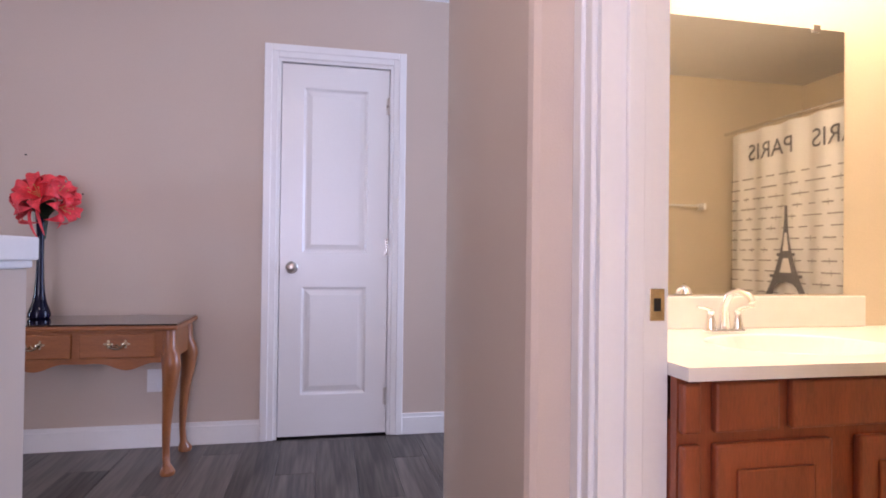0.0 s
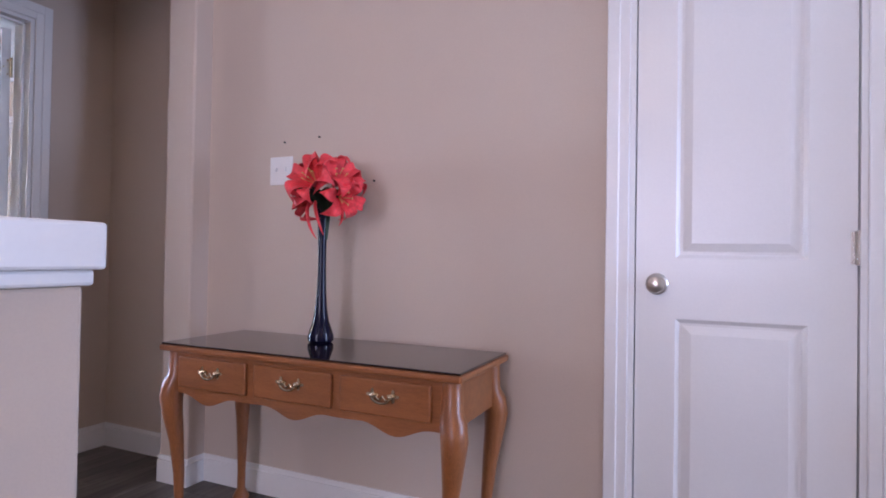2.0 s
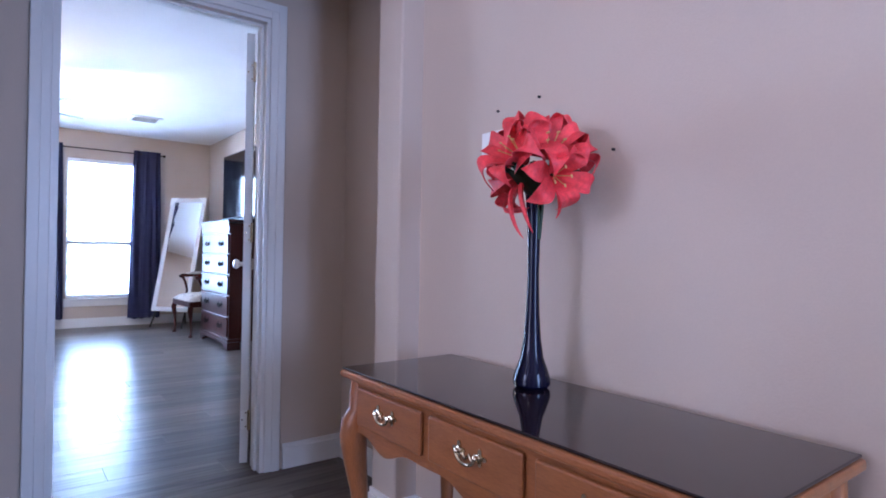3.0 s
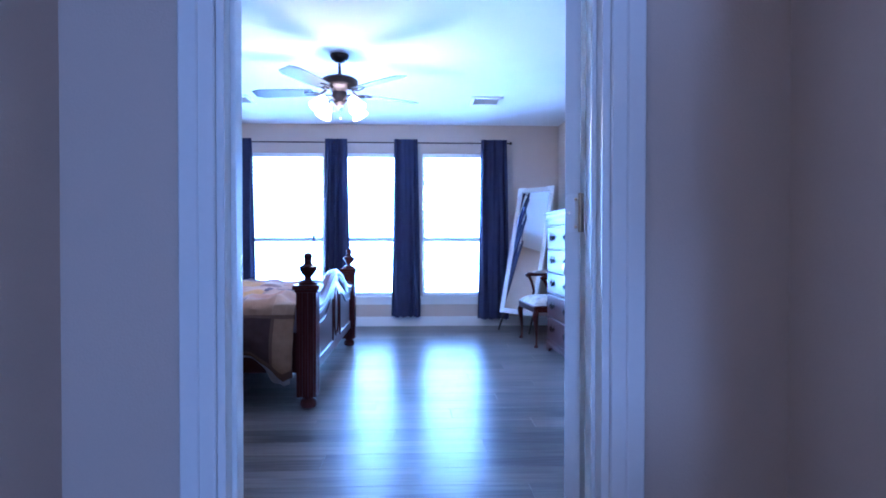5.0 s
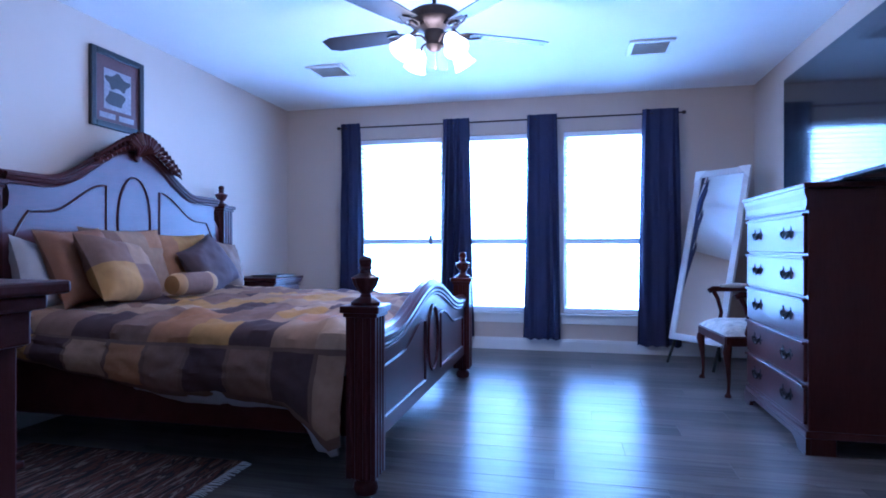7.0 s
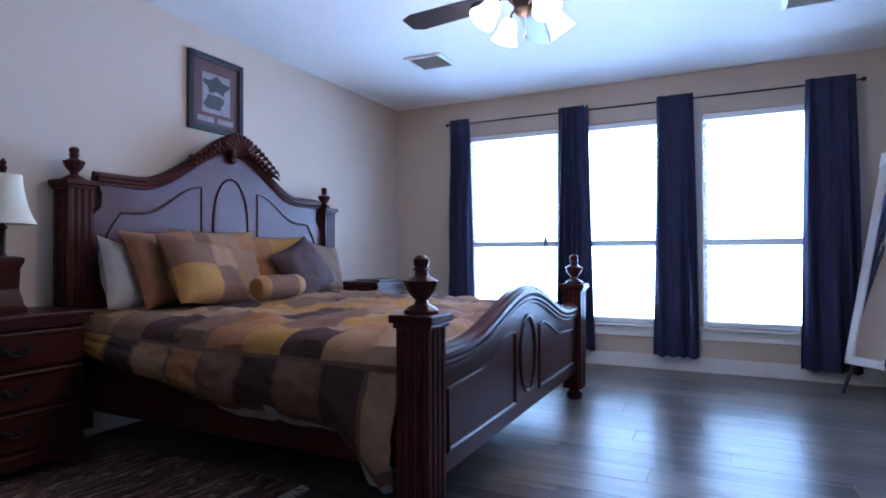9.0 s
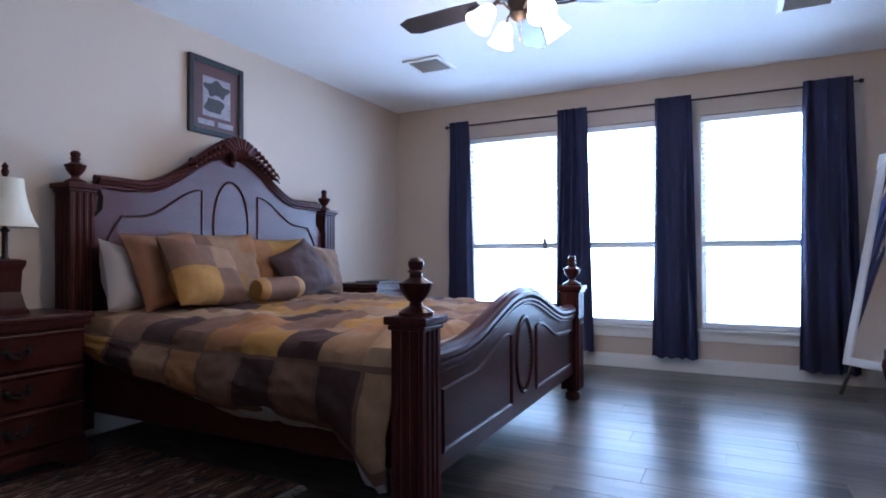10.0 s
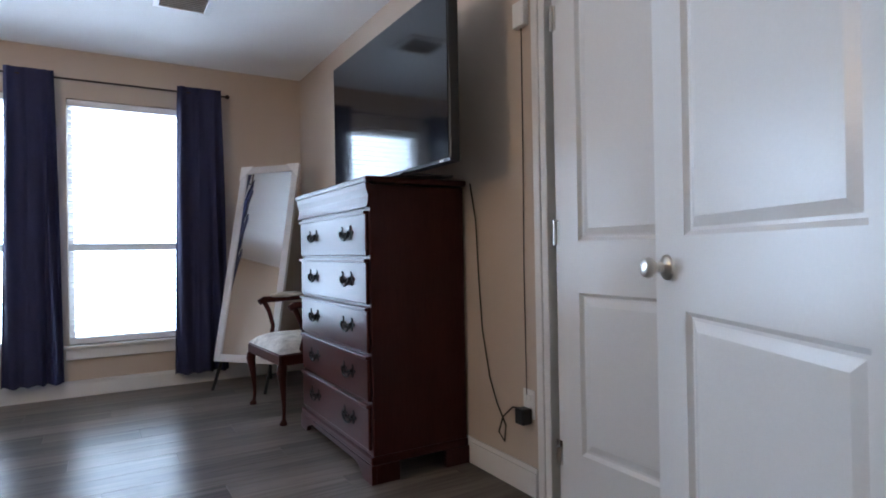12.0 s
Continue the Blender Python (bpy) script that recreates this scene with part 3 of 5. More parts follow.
def lily(parent, m, r):
    bm = bmesh.new()
    rnd = random.Random(int(m.translation.x * 9000 + m.translation.z * 700))
    for k in range(6):
        a = k * math.pi / 3 + rnd.uniform(-0.1, 0.1)
        curl = rnd.uniform(0.8, 1.25)
        rows = []
        for i in range(13):
            t = i / 12
            rad = r * (0.06 + 0.98 * math.sin(t * 1.45))
            h = r * (0.72 * math.sin(t * 3.15 * curl) + 0.02 * t)
            w = r * (0.045 + 0.255 * math.sin(math.pi * min(1, t * 0.93 + 0.04)) ** 0.8) * (1 - 0.95 * t ** 3.5)
            rows.append([bm.verts.new((rad * math.cos(a) - w * j * math.sin(a), rad * math.sin(a) + w * j * math.cos(a), h + abs(j) * w * 0.42 + (0.005 * math.sin(7 * t + 2 * j) if j else 0) * r * 4)) for j in (-1, -0.45, 0, 0.45, 1)])
        for p, q in zip(rows, rows[1:]):
            for j in range(4):
                bm.faces.new((p[j], p[j + 1], q[j + 1], q[j]))
    bmesh.ops.recalc_face_normals(bm, faces=bm.faces)
    bmesh.ops.solidify(bm, geom=bm.faces[:], thickness=0.0008)
    o = part("bloom", bm, PETAL, parent, "coral red lily bloom", True)
    o.matrix_local = m
    bm = bmesh.new()
    for k in range(5):
        a = k * 1.26
        sweep(bm, [(0, 0, 0.01), (0.010 * math.cos(a), 0.010 * math.sin(a), r * 0.4), (0.022 * math.cos(a), 0.022 * math.sin(a), r * 0.72)], 0.0013, 5)
        box(bm, 0.022 * math.cos(a) - 0.004, 0.022 * math.cos(a) + 0.004, 0.022 * math.sin(a) - 0.0015, 0.022 * math.sin(a) + 0.0015, r * 0.72, r * 0.72 + 0.004)
    part("stamens", bm, STAMEN, o, "yellow stamens")
    return o


for az, el, r, d in ((-95, 30, 0.128, 0.085), (-30, 36, 0.108, 0.095), (-165, 34, 0.108, 0.095), (-90, 80, 0.112, 0.10), (60, 40, 0.10, 0.095), (-25, -8, 0.105, 0.10), (-168, -12, 0.10, 0.09)):
    n3 = Vector((math.cos(radians(az)) * math.cos(radians(el)), math.sin(radians(az)) * math.cos(radians(el)), math.sin(radians(el))))
    pos = Vector((0.008, 0, 0.058)) + Vector((n3.x * d * 0.62, n3.y * d * 0.7, n3.z * d * 0.62))
    r *= 0.82
    lily(fl, Matrix.Translation(pos) @ n3.to_track_quat("Z", "Y").to_matrix().to_4x4() @ Matrix.Rotation(az * 0.3, 4, "Z"), r)
for az, el in ((-80, -30), (-150, -20), (-20, -15), (60, 10), (120, 5), (-110, -35), (-55, -25), (-95, -10)):
    bm = bmesh.new()
    a = radians(az)
    rows = []
    for i in range(7):
        t = i / 6
        w = 0.024 * math.sin(math.pi * min(1, t + 0.06)) + 0.001
        rows.append([bm.verts.new((0.12 * t * math.cos(a) - w * j * math.sin(a), 0.12 * t * math.sin(a) + w * j * math.cos(a), 0.012 + 0.06 * math.sin(t * 2.2 + radians(el)) + abs(j) * 0.006)) for j in (-1, 0, 1)])
    for p, q in zip(rows, rows[1:]):
        for j in range(2):
            bm.faces.new((p[j], p[j + 1], q[j + 1], q[j]))
    bmesh.ops.solidify(bm, geom=bm.faces[:], thickness=0.001)
    part("leaf", bm, LEAF, fl, "dark green leaf", True)
for az, rad, drop in ((-150, 0.055, 0.10), (-120, 0.045, 0.085), (-40, 0.05, 0.05)):
    a = radians(az)
    pts = []
    for k in range(17):
        t = k / 16
        q = rad * math.sin(t * 2.6) + 0.02
        pts.append((q * math.cos(a + 0.9 * t), q * math.sin(a + 0.9 * t), 0.03 - drop * t + 0.03 * math.sin(4.5 * t)))
    part("curled_petal", sweep(bmesh.new(), pts, [0.001 + 0.006 * math.sin(math.pi * min(1, k / 16 + 0.03)) ** 0.7 for k in range(17)], 5), PETAL, fl, "", True)
for k, (tx, ty) in enumerate(((0.0, -0.02), (-0.03, 0.01), (0.03, 0.01))):
    part("stem", sweep(bmesh.new(), [(0, 0, -0.1), (tx * 0.3, ty * 0.3, 0.0), (tx, ty, 0.08)], 0.004, 6), LEAF, fl)


# ---- switch and outlets ----
def plate(name, m, label, toggles=1, outlet=False):
    """A wall plate: local front towards -y."""
    p = thing(name, m, label, "wall plate")
    w = 0.035 + 0.023 * (toggles - 1)
    part("cover", boxes((-w, w, -0.006, 0, -0.058, 0.058), bevel=0.003), WHITEP, p)
    if outlet:
        for z in (-0.021, 0.021):
            part("socket", boxes((-0.016, 0.016, -0.009, -0.0055, z - 0.014, z + 0.014), bevel=0.002), WHITEP, p)
    else:
        for k in range(toggles):
            x = (k - (toggles - 1) / 2) * 0.046
            part("toggle", boxes((x - 0.005, x + 0.005, -0.016, -0.0055, -0.004, 0.014), bevel=0.002), WHITEP, p)
    return p


plate("light_switch", pose(-0.960, HALLY, 1.333), "white double light switch on the hall wall", 2)
plate("outlet", pose(-0.17, HALLY, 0.336), "white electrical outlet beneath the console table", 1, True)
plate("outlet", pose(-4.945, N, 0.36), "white electrical outlet with a black plug in it", 1, True)
plate("outlet", pose(1.78, 4.12, 0.30), "white electrical outlet on the passage wall", 1, True)

# ---- stair handrail ----
hr = thing("handrail", pose(-1.36, 2.21, 0.865), "dark red wooden stair handrail on the stairwell wall", "handrail")
part("rail", sweep(bmesh.new(), [(0.055, 0.10, 0.045), (0.055, 0.0, -0.01), (0.055, -2.4, -1.70)], 0.026, 12), CHERRY, hr, "", True)
for y in (-0.15, -1.3):
    part("bracket", sweep(bmesh.new(), [(0.0, y, -0.075 + y * 0.70), (0.05, y, -0.07 + y * 0.70), (0.055, y, -0.03 + y * 0.70)], 0.006, 6), BRASS, hr)

for nx, nz in ((-0.772, 1.46), (-0.945, 1.45), (-0.515, 1.275)):
    nl = thing("wall_nail", pose(nx, HALLY, nz), "small dark nail sticking out of the hall wall", "nail", "nails in the hall wall")
    part("nail_head", lathe(bmesh.new(), [(0.004, 0.001), (0.004, 0.008), (0.001, 0.010)], 8, (0, 0, 0), Matrix.Rotation(radians(90), 3, "X")), BLACK, nl)

# hinges of the bedroom door, door leaf and jamb leaf
dr2 = bpy.data.objects["door_2"]
for hz_ in (0.20, 1.07, 1.82):
    ol = [(0.002, hz_ - 0.045), (0.002, hz_ + 0.045)]
    for cz, t0 in ((hz_ + 0.033, 90), (hz_ - 0.033, 0)):
        ol += [(0.022 + 0.012 * math.cos(radians(t0 - 22.5 * q)), cz + 0.012 * math.sin(radians(t0 - 22.5 * q))) for q in range(5)]
    h_ = part("hinge", prism(bmesh.new(), ol, -0.0022, -0.0002, "x"), WHITEP, dr2, "painted hinge leaf with bare knuckle")
    bm = boxes((-0.040, -0.0135, -0.0035, -0.0015, hz_ - 0.045, hz_ + 0.045))
    for k, (a, b) in enumerate(((-0.045, -0.028), (-0.0275, -0.0105), (-0.010, 0.010), (0.0105, 0.0275), (0.028, 0.045))):
        lathe(bm, [(0.0068, a), (0.0068, b)], 10, (-0.008, -0.002, hz_))
    part("knuckle", bm, BRASS, h_, "worn brass knuckle")
    for sx, sz in ((0.010, -0.032), (0.026, 0.0), (0.010, 0.032)):
        part("screw", lathe(bmesh.new(), [(0.004, 0), (0.004, 0.0012), (0.001, 0.0016)], 8, (-0.0022, sx, hz_ + sz), Matrix.Rotation(radians(-90), 3, "Y")), BRASS, h_)


# ---- curtains and rod ----
rod = thing("curtain_rod", pose(-7.80, 2.41, 2.185), "thin dark metal curtain rod above the windows", "curtain rod")
part("bar", sweep(bmesh.new(), [(0, -1.62, 0), (0, 1.62, 0)], 0.007, 8), FANMETAL, rod)
for s in (-1, 1):
    part("finial", lathe(bmesh.new(), [(0.007, 0), (0.013, 0.006), (0.017, 0.018), (0.013, 0.030), (0.003, 0.036)], 14, (0, s * 1.62, 0), Matrix.Rotation(radians(-90 * s), 3, "X")), FANMETAL, rod, "", True)
for y in (-1.55, -0.5, 0.5, 1.55):
    part("bracket", boxes((-0.105, 0.004, y - 0.006, y + 0.006, -0.012, -0.004), (-0.108, -0.10, y - 0.012, y + 0.012, -0.035, 0.02)), FANMETAL, rod)


def curtain(yc, w, zb, seed, label):
    c = thing("curtain", pose(-7.80, yc, 0), label, "curtain", "navy curtains at the windows")
    bm = bmesh.new()
    rnd = random.Random(seed)
    ph, n, folds = rnd.uniform(0, 6), 72, rnd.choice((4, 5))
    lv = 15
    rings = []
    for i in range(lv):
        t = i / (lv - 1)
        z = 2.225 + (zb - 2.225) * t
        wide = w * (0.98 + 0.24 * t + 0.04 * math.sin(3 * t + ph))
        amp = 0.018 + 0.030 * min(1, t * 2.5)
        fr, bk = [], []
        for k in range(n + 1):
            u = k / n
            y = (u - 0.5) * wide + 0.008 * math.sin(u * 17 + 2.5 * t + ph)
            x = amp * math.sin(2 * math.pi * folds * (u + 0.10 * math.sin(4.1 * u + ph)) + ph + 0.9 * math.sin(2.2 * t + ph)) * (0.55 + 0.45 * math.sin(5 * u + ph + 1.5 * t)) + 0.009 * noise.noise((9 * u, 3 * t, seed))
            if abs(z - 2.185) < 0.06:
                x = x * 0.5 + 0.014
            zz = z + (0.008 * math.sin(2 * math.pi * folds * u) if i == lv - 1 else 0)
            fr.append(bm.verts.new((x + 0.003, y, zz)))
            bk.append(bm.verts.new((x - 0.003, y, zz)))
        rings.append(fr + bk[::-1])
    for a, b in zip(rings, rings[1:]):
        for k in range(len(a)):
            j = (k + 1) % len(a)
            bm.faces.new((a[k], a[j], b[j], b[k]))
    bm.faces.new(rings[0])
    bm.faces.new(rings[-1][::-1])
    part("drape", bm, NAVY, c, "", True)


curtain(0.905, 0.21, 0.10, 1, "dark navy curtain panel beside the bed end window")
curtain(1.99, 0.27, 0.13, 2, "dark navy curtain panel between two windows")
curtain(2.80, 0.28, 0.125, 3, "dark navy curtain panel between two windows")
curtain(3.845, 0.31, 0.095, 4, "dark navy curtain panel beside the leaning mirror")


# ---- bed ----
def fluted(bm, x, y, z0, z1, h):
    """A square post with shallow flutes on each side."""
    pts = []
    for side in range(4):
        a = side * math.pi / 2
        loc = [(-h, -h)]
        for f in (-0.55, 0, 0.55):
            c = f * h
            loc += [(c - 0.17 * h, -h), (c - 0.10 * h, -h + 0.006), (c + 0.10 * h, -h + 0.006), (c + 0.17 * h, -h)]
        for px, py in loc:
            pts.append((x + px * math.cos(a) - py * math.sin(a), y + px * math.sin(a) + py * math.cos(a)))
    prism(bm, pts, z0, z1, "z")
    return bm


URN = [(0.058, 0), (0.058, 0.012), (0.046, 0.022), (0.024, 0.034), (0.020, 0.046), (0.030, 0.058), (0.044, 0.080), (0.052, 0.104), (0.054, 0.112), (0.040, 0.120), (0.024, 0.130), (0.021, 0.144), (0.030, 0.150), (0.022, 0.158), (0.026, 0.170), (0.027, 0.184), (0.018, 0.196), (0.003, 0.200)]


def bed_post(parent, x, y, ztop, h, head=False):
    bm = bmesh.new()
    lathe(bm, [(0.030, 0), (0.046, 0.010), (0.052, 0.030), (0.046, 0.052), (0.034, 0.062), (0.040, 0.070), (0.040, 0.080)], 20, (x, y, 0))
    foot = part("bun_foot", bm, CHERRY, parent, "", True)
    bm = bmesh.new()
    fluted(bm, x, y, 0.08, ztop - 0.03, h)
    post = part("post", bm, CHERRY, parent)
    bm = boxes((x - h - 0.010, x + h + 0.010, y - h - 0.010, y + h + 0.010, ztop - 0.045, ztop - 0.028), (x - h - 0.020, x + h + 0.020, y - h - 0.020, y + h + 0.020, ztop - 0.0275, ztop), bevel=0.005)
    part("post_cap", bm, CHERRY, post)
    bm = bmesh.new()
    k = 1.0 if not head else 0.88
    hk = 0.97 if not head else 0.85
    lathe(bm, [(r * k, z * hk) for r, z in URN], 60, (x, y, ztop))
    for v in bm.verts:
        if 0.05 < (v.co.z - ztop) / hk < 0.116:
            f = 1 + 0.075 * abs(math.sin(5 * math.atan2(v.co.y - y, v.co.x - x)))
            v.co.x, v.co.y = x + (v.co.x - x) * f, y + (v.co.y - y) * f
    part("finial", bm, CHERRY, post, "carved urn finial", True)


bed = thing("bed", pose(0, 0, 0), "dark cherry four-post king bed with carved headboard against the wall", "bed")
HX0, HX1, FX0, FX1 = -6.60, -4.605, -6.613, -4.513
HC, FC = (HX0 + HX1) / 2, (FX0 + FX1) / 2
HYB, FY = 0.24, 2.272
for x in (HX0, HX1):
    bed_post(bed, x, HYB, 1.325, 0.062, True)
for x in (FX0, FX1):
    bed_post(bed, x, FY, 0.755, 0.060)


def hz(u):
    u = abs(u)
    return 1.355 + 0.285 * (0.5 + 0.5 * math.cos(math.pi * min(u / 0.66, 1)))


HWID = 0.90
top = [(HC + u, hz(u)) for u in [-HWID + 2 * HWID * k / 60 for k in range(61)]]
scoop_r = [(HC + HWID - 0.01, 1.33), (HC + HWID - 0.035, 1.27), (HC + HWID - 0.03, 1.20), (HC + HWID + 0.02, 1.15), (HX1 - 0.06, 1.13)]
scoop_l = [(2 * HC - x, z) for x, z in scoop_r[::-1]]
out = [(HX0 + 0.06, 0.30)] + [(HX1 - 0.06, 0.30)] + scoop_r[::-1] + top[::-1] + scoop_l[::-1]
part("headboard", prism(bmesh.new(), out, HYB - 0.025, HYB + 0.02, "y"), LACQ, bed, "lacquered arched headboard")
for off, dz, r in ((0.030, -0.012, 0.016), (0.040, 0.004, 0.013), (0.030, -0.036, 0.008), (0.0, 0.012, 0.018)):
    part("crest_moulding", sweep(bmesh.new(), [(x, HYB + off, z + dz) for x, z in top], r, 8), CHERRYX, bed, "", True)
# beaded outlines on the headboard
oval = [(HC + 0.145 * math.sin(a), HYB + 0.022, 1.155 + 0.285 * math.cos(a)) for a in [2 * math.pi * k / 48 for k in range(49)]]
part("oval_bead", sweep(bmesh.new(), oval, 0.008, 6), CHERRYX, bed)
for s in (-1, 1):
    pts = [(0.235, 0.78), (0.235, 1.365)] + [(0.235 + 0.42 * t, 1.365 - 0.185 * (0.5 - 0.5 * math.cos(math.pi * t))) for t in [k / 12 for k in range(1, 13)]] + [(0.76, 1.175), (0.80, 1.12), (0.84, 1.05), (0.84, 0.78)]
    part("panel_bead", sweep(bmesh.new(), [(HC + s * u, HYB + 0.022, z) for u, z in pts], 0.007, 6), CHERRYX, bed)
# carved shell and leaf crest
shell = part("shell_carving", lathe(bmesh.new(), [(0.034, 0), (0.030, 0.02), (0.004, 0.03)], 12, (HC, HYB + 0.035, 1.575), Matrix.Rotation(radians(-90), 3, "X")), CHERRYX, bed, "carved shell crest", True)
for k in range(9):
    a = radians(-64 + 16 * k)
    part("shell_rib", sweep(bmesh.new(), [(HC, HYB + 0.045, 1.575), (HC + 0.075 * math.sin(a), HYB + 0.105, 1.60 + 0.060 * math.cos(a)), (HC + 0.135 * math.sin(a), HYB + 0.095, 1.605 + 0.118 * math.cos(a)), (HC + 0.145 * math.sin(a), HYB + 0.08, 1.605 + 0.128 * math.cos(a))], [0.010, 0.019, 0.021, 0.010], 7), CHERRYX, shell, "", True)
for s in (-1, 1):
    bm = bmesh.new()
    for k in range(8):
        t = k / 7
        u = 0.09 + 0.24 * t
        z = hz(u) + 0.028 - 0.012 * t
        for up in (1, -1):
            sweep(bm, [(HC + s * (u - 0.02), HYB + 0.065, z), (HC + s * (u + 0.02), HYB + 0.095, z + up * 0.032 * (1.1 - 0.5 * t)), (HC + s * (u + 0.065), HYB + 0.080, z + up * 0.026 * (1.1 - 0.5 * t) - 0.022)], [0.013, 0.018 - 0.005 * t, 0.004], 6)
    sp = [(HC + s * (0.335 - 0.018 * math.cos(a) * (1 - a / 11)), HYB + 0.05, hz(0.34) + 0.032 + 0.030 * math.sin(a) * (1 - a / 11)) for a in [k * 0.45 for k in range(20)]]
    sweep(bm, sp, 0.010, 6)
    part("leaf_carving", bm, CHERRYX, bed, "carved leaf scroll", True)


# footboard
def fz(u):
    u = abs(u)
    return 0.605 + 0.165 * (0.5 + 0.5 * math.cos(math.pi * min(u / 0.80, 1)))


FH = (FX1 - FX0) / 2 - 0.058
ftop = [(FC + u, fz(u)) for u in [-FH + 2 * FH * k / 60 for k in range(61)]]
part("footboard", prism(bmesh.new(), [(FC - FH, 0.185), (FC + FH, 0.185)] + ftop[::-1], FY - 0.02, FY + 0.02, "y"), CHERRYX, bed, "serpentine footboard")
for off, dz, r in ((0.022, -0.004, 0.020), (0.030, -0.034, 0.009), (0.026, -0.055, 0.007), (-0.012, 0.004, 0.024), (0.008, 0.008, 0.022)):
    part("foot_moulding", sweep(bmesh.new(), [(x, FY + off, z + dz) for x, z in ftop], r, 8), CHERRYX, bed, "", True)
fo = [(FC + 0.115 * math.sin(a), FY + 0.023, 0.465 + 0.185 * math.cos(a)) for a in [2 * math.pi * k / 40 for k in range(41)]]
part("oval_bead", sweep(bmesh.new(), fo, 0.009, 6), CHERRYX, bed)
bm = bmesh.new()
for k in range(44):
    a = 2 * math.pi * k / 44
    lathe(bm, [(0.005, 0), (0.0065, 0.004), (0.001, 0.008)], 6, (FC + 0.096 * math.sin(a), FY + 0.02, 0.465 + 0.166 * math.cos(a)), Matrix.Rotation(radians(-90), 3, "X"))
part("pearl_bead", bm, CHERRYX, bed)
for s in (-1, 1):
    pts = [(0.19, 0.26), (0.19, 0.585), (0.24, 0.590)] + [(0.24 + 0.40 * t, 0.590 - 0.105 * (0.5 - 0.5 * math.cos(math.pi * t))) for t in [k / 10 for k in range(1, 11)]] + [(0.90, 0.475), (0.90, 0.26), (0.19, 0.26)]
    part("panel_moulding", sweep(bmesh.new(), [(FC + s * u, FY + 0.022, z) for u, z in pts], 0.010, 6), CHERRYX, bed)
for x in (-6.55, -4.594):
    part("side_rail", boxes((x - 0.016, x + 0.016, HYB + 0.06, FY - 0.06, 0.20, 0.45), bevel=0.004), CHERRYX, bed)
for y in (0.9, 1.7):
    part("support_leg", boxes((FC - 0.025, FC + 0.025, y - 0.025, y + 0.025, 0.0, 0.20)), CHERRY, bed)
part("slat_deck", boxes((-6.53, -4.585, HYB + 0.03, FY - 0.03, 0.20, 0.22)), CHERRYX, bed)
mt = thing("mattress", pose(0, 0, 0.22), "white mattress and box spring under the quilt", "mattress")
part("ticking", boxes((-6.50, -4.60, HYB + 0.04, FY - 0.06, 0.0, 0.385), bevel=0.03), SHEET, mt)


HEM = ((0.33, 0.50), (0.61, 0.455), (1.07, 0.378), (1.27, 0.348), (1.63, 0.338), (1.93, 0.315), (2.04, 0.24), (2.12, 0.165), (2.19, 0.20))


def quilt_low(y):
    for (a, p), (b, q) in zip(HEM, HEM[1:]):
        if y <= b:
            return p + (q - p) * max(0, (y - a) / (b - a))
    return HEM[-1][1]


def sheet_low(y):
    return quilt_low(y) + (0.04 if y < 1.15 else -0.030 - 0.012 * math.sin(9 * y)) - 0.05 * math.exp(-((y - 2.05) / 0.035) ** 2)


SIDE_ROW = "sgdtrmdmdt"
EDGE_ROW = "stmdmrgdts"
TONE = dict(t=0, s=1, d=2, r=3, g=4, m=5)


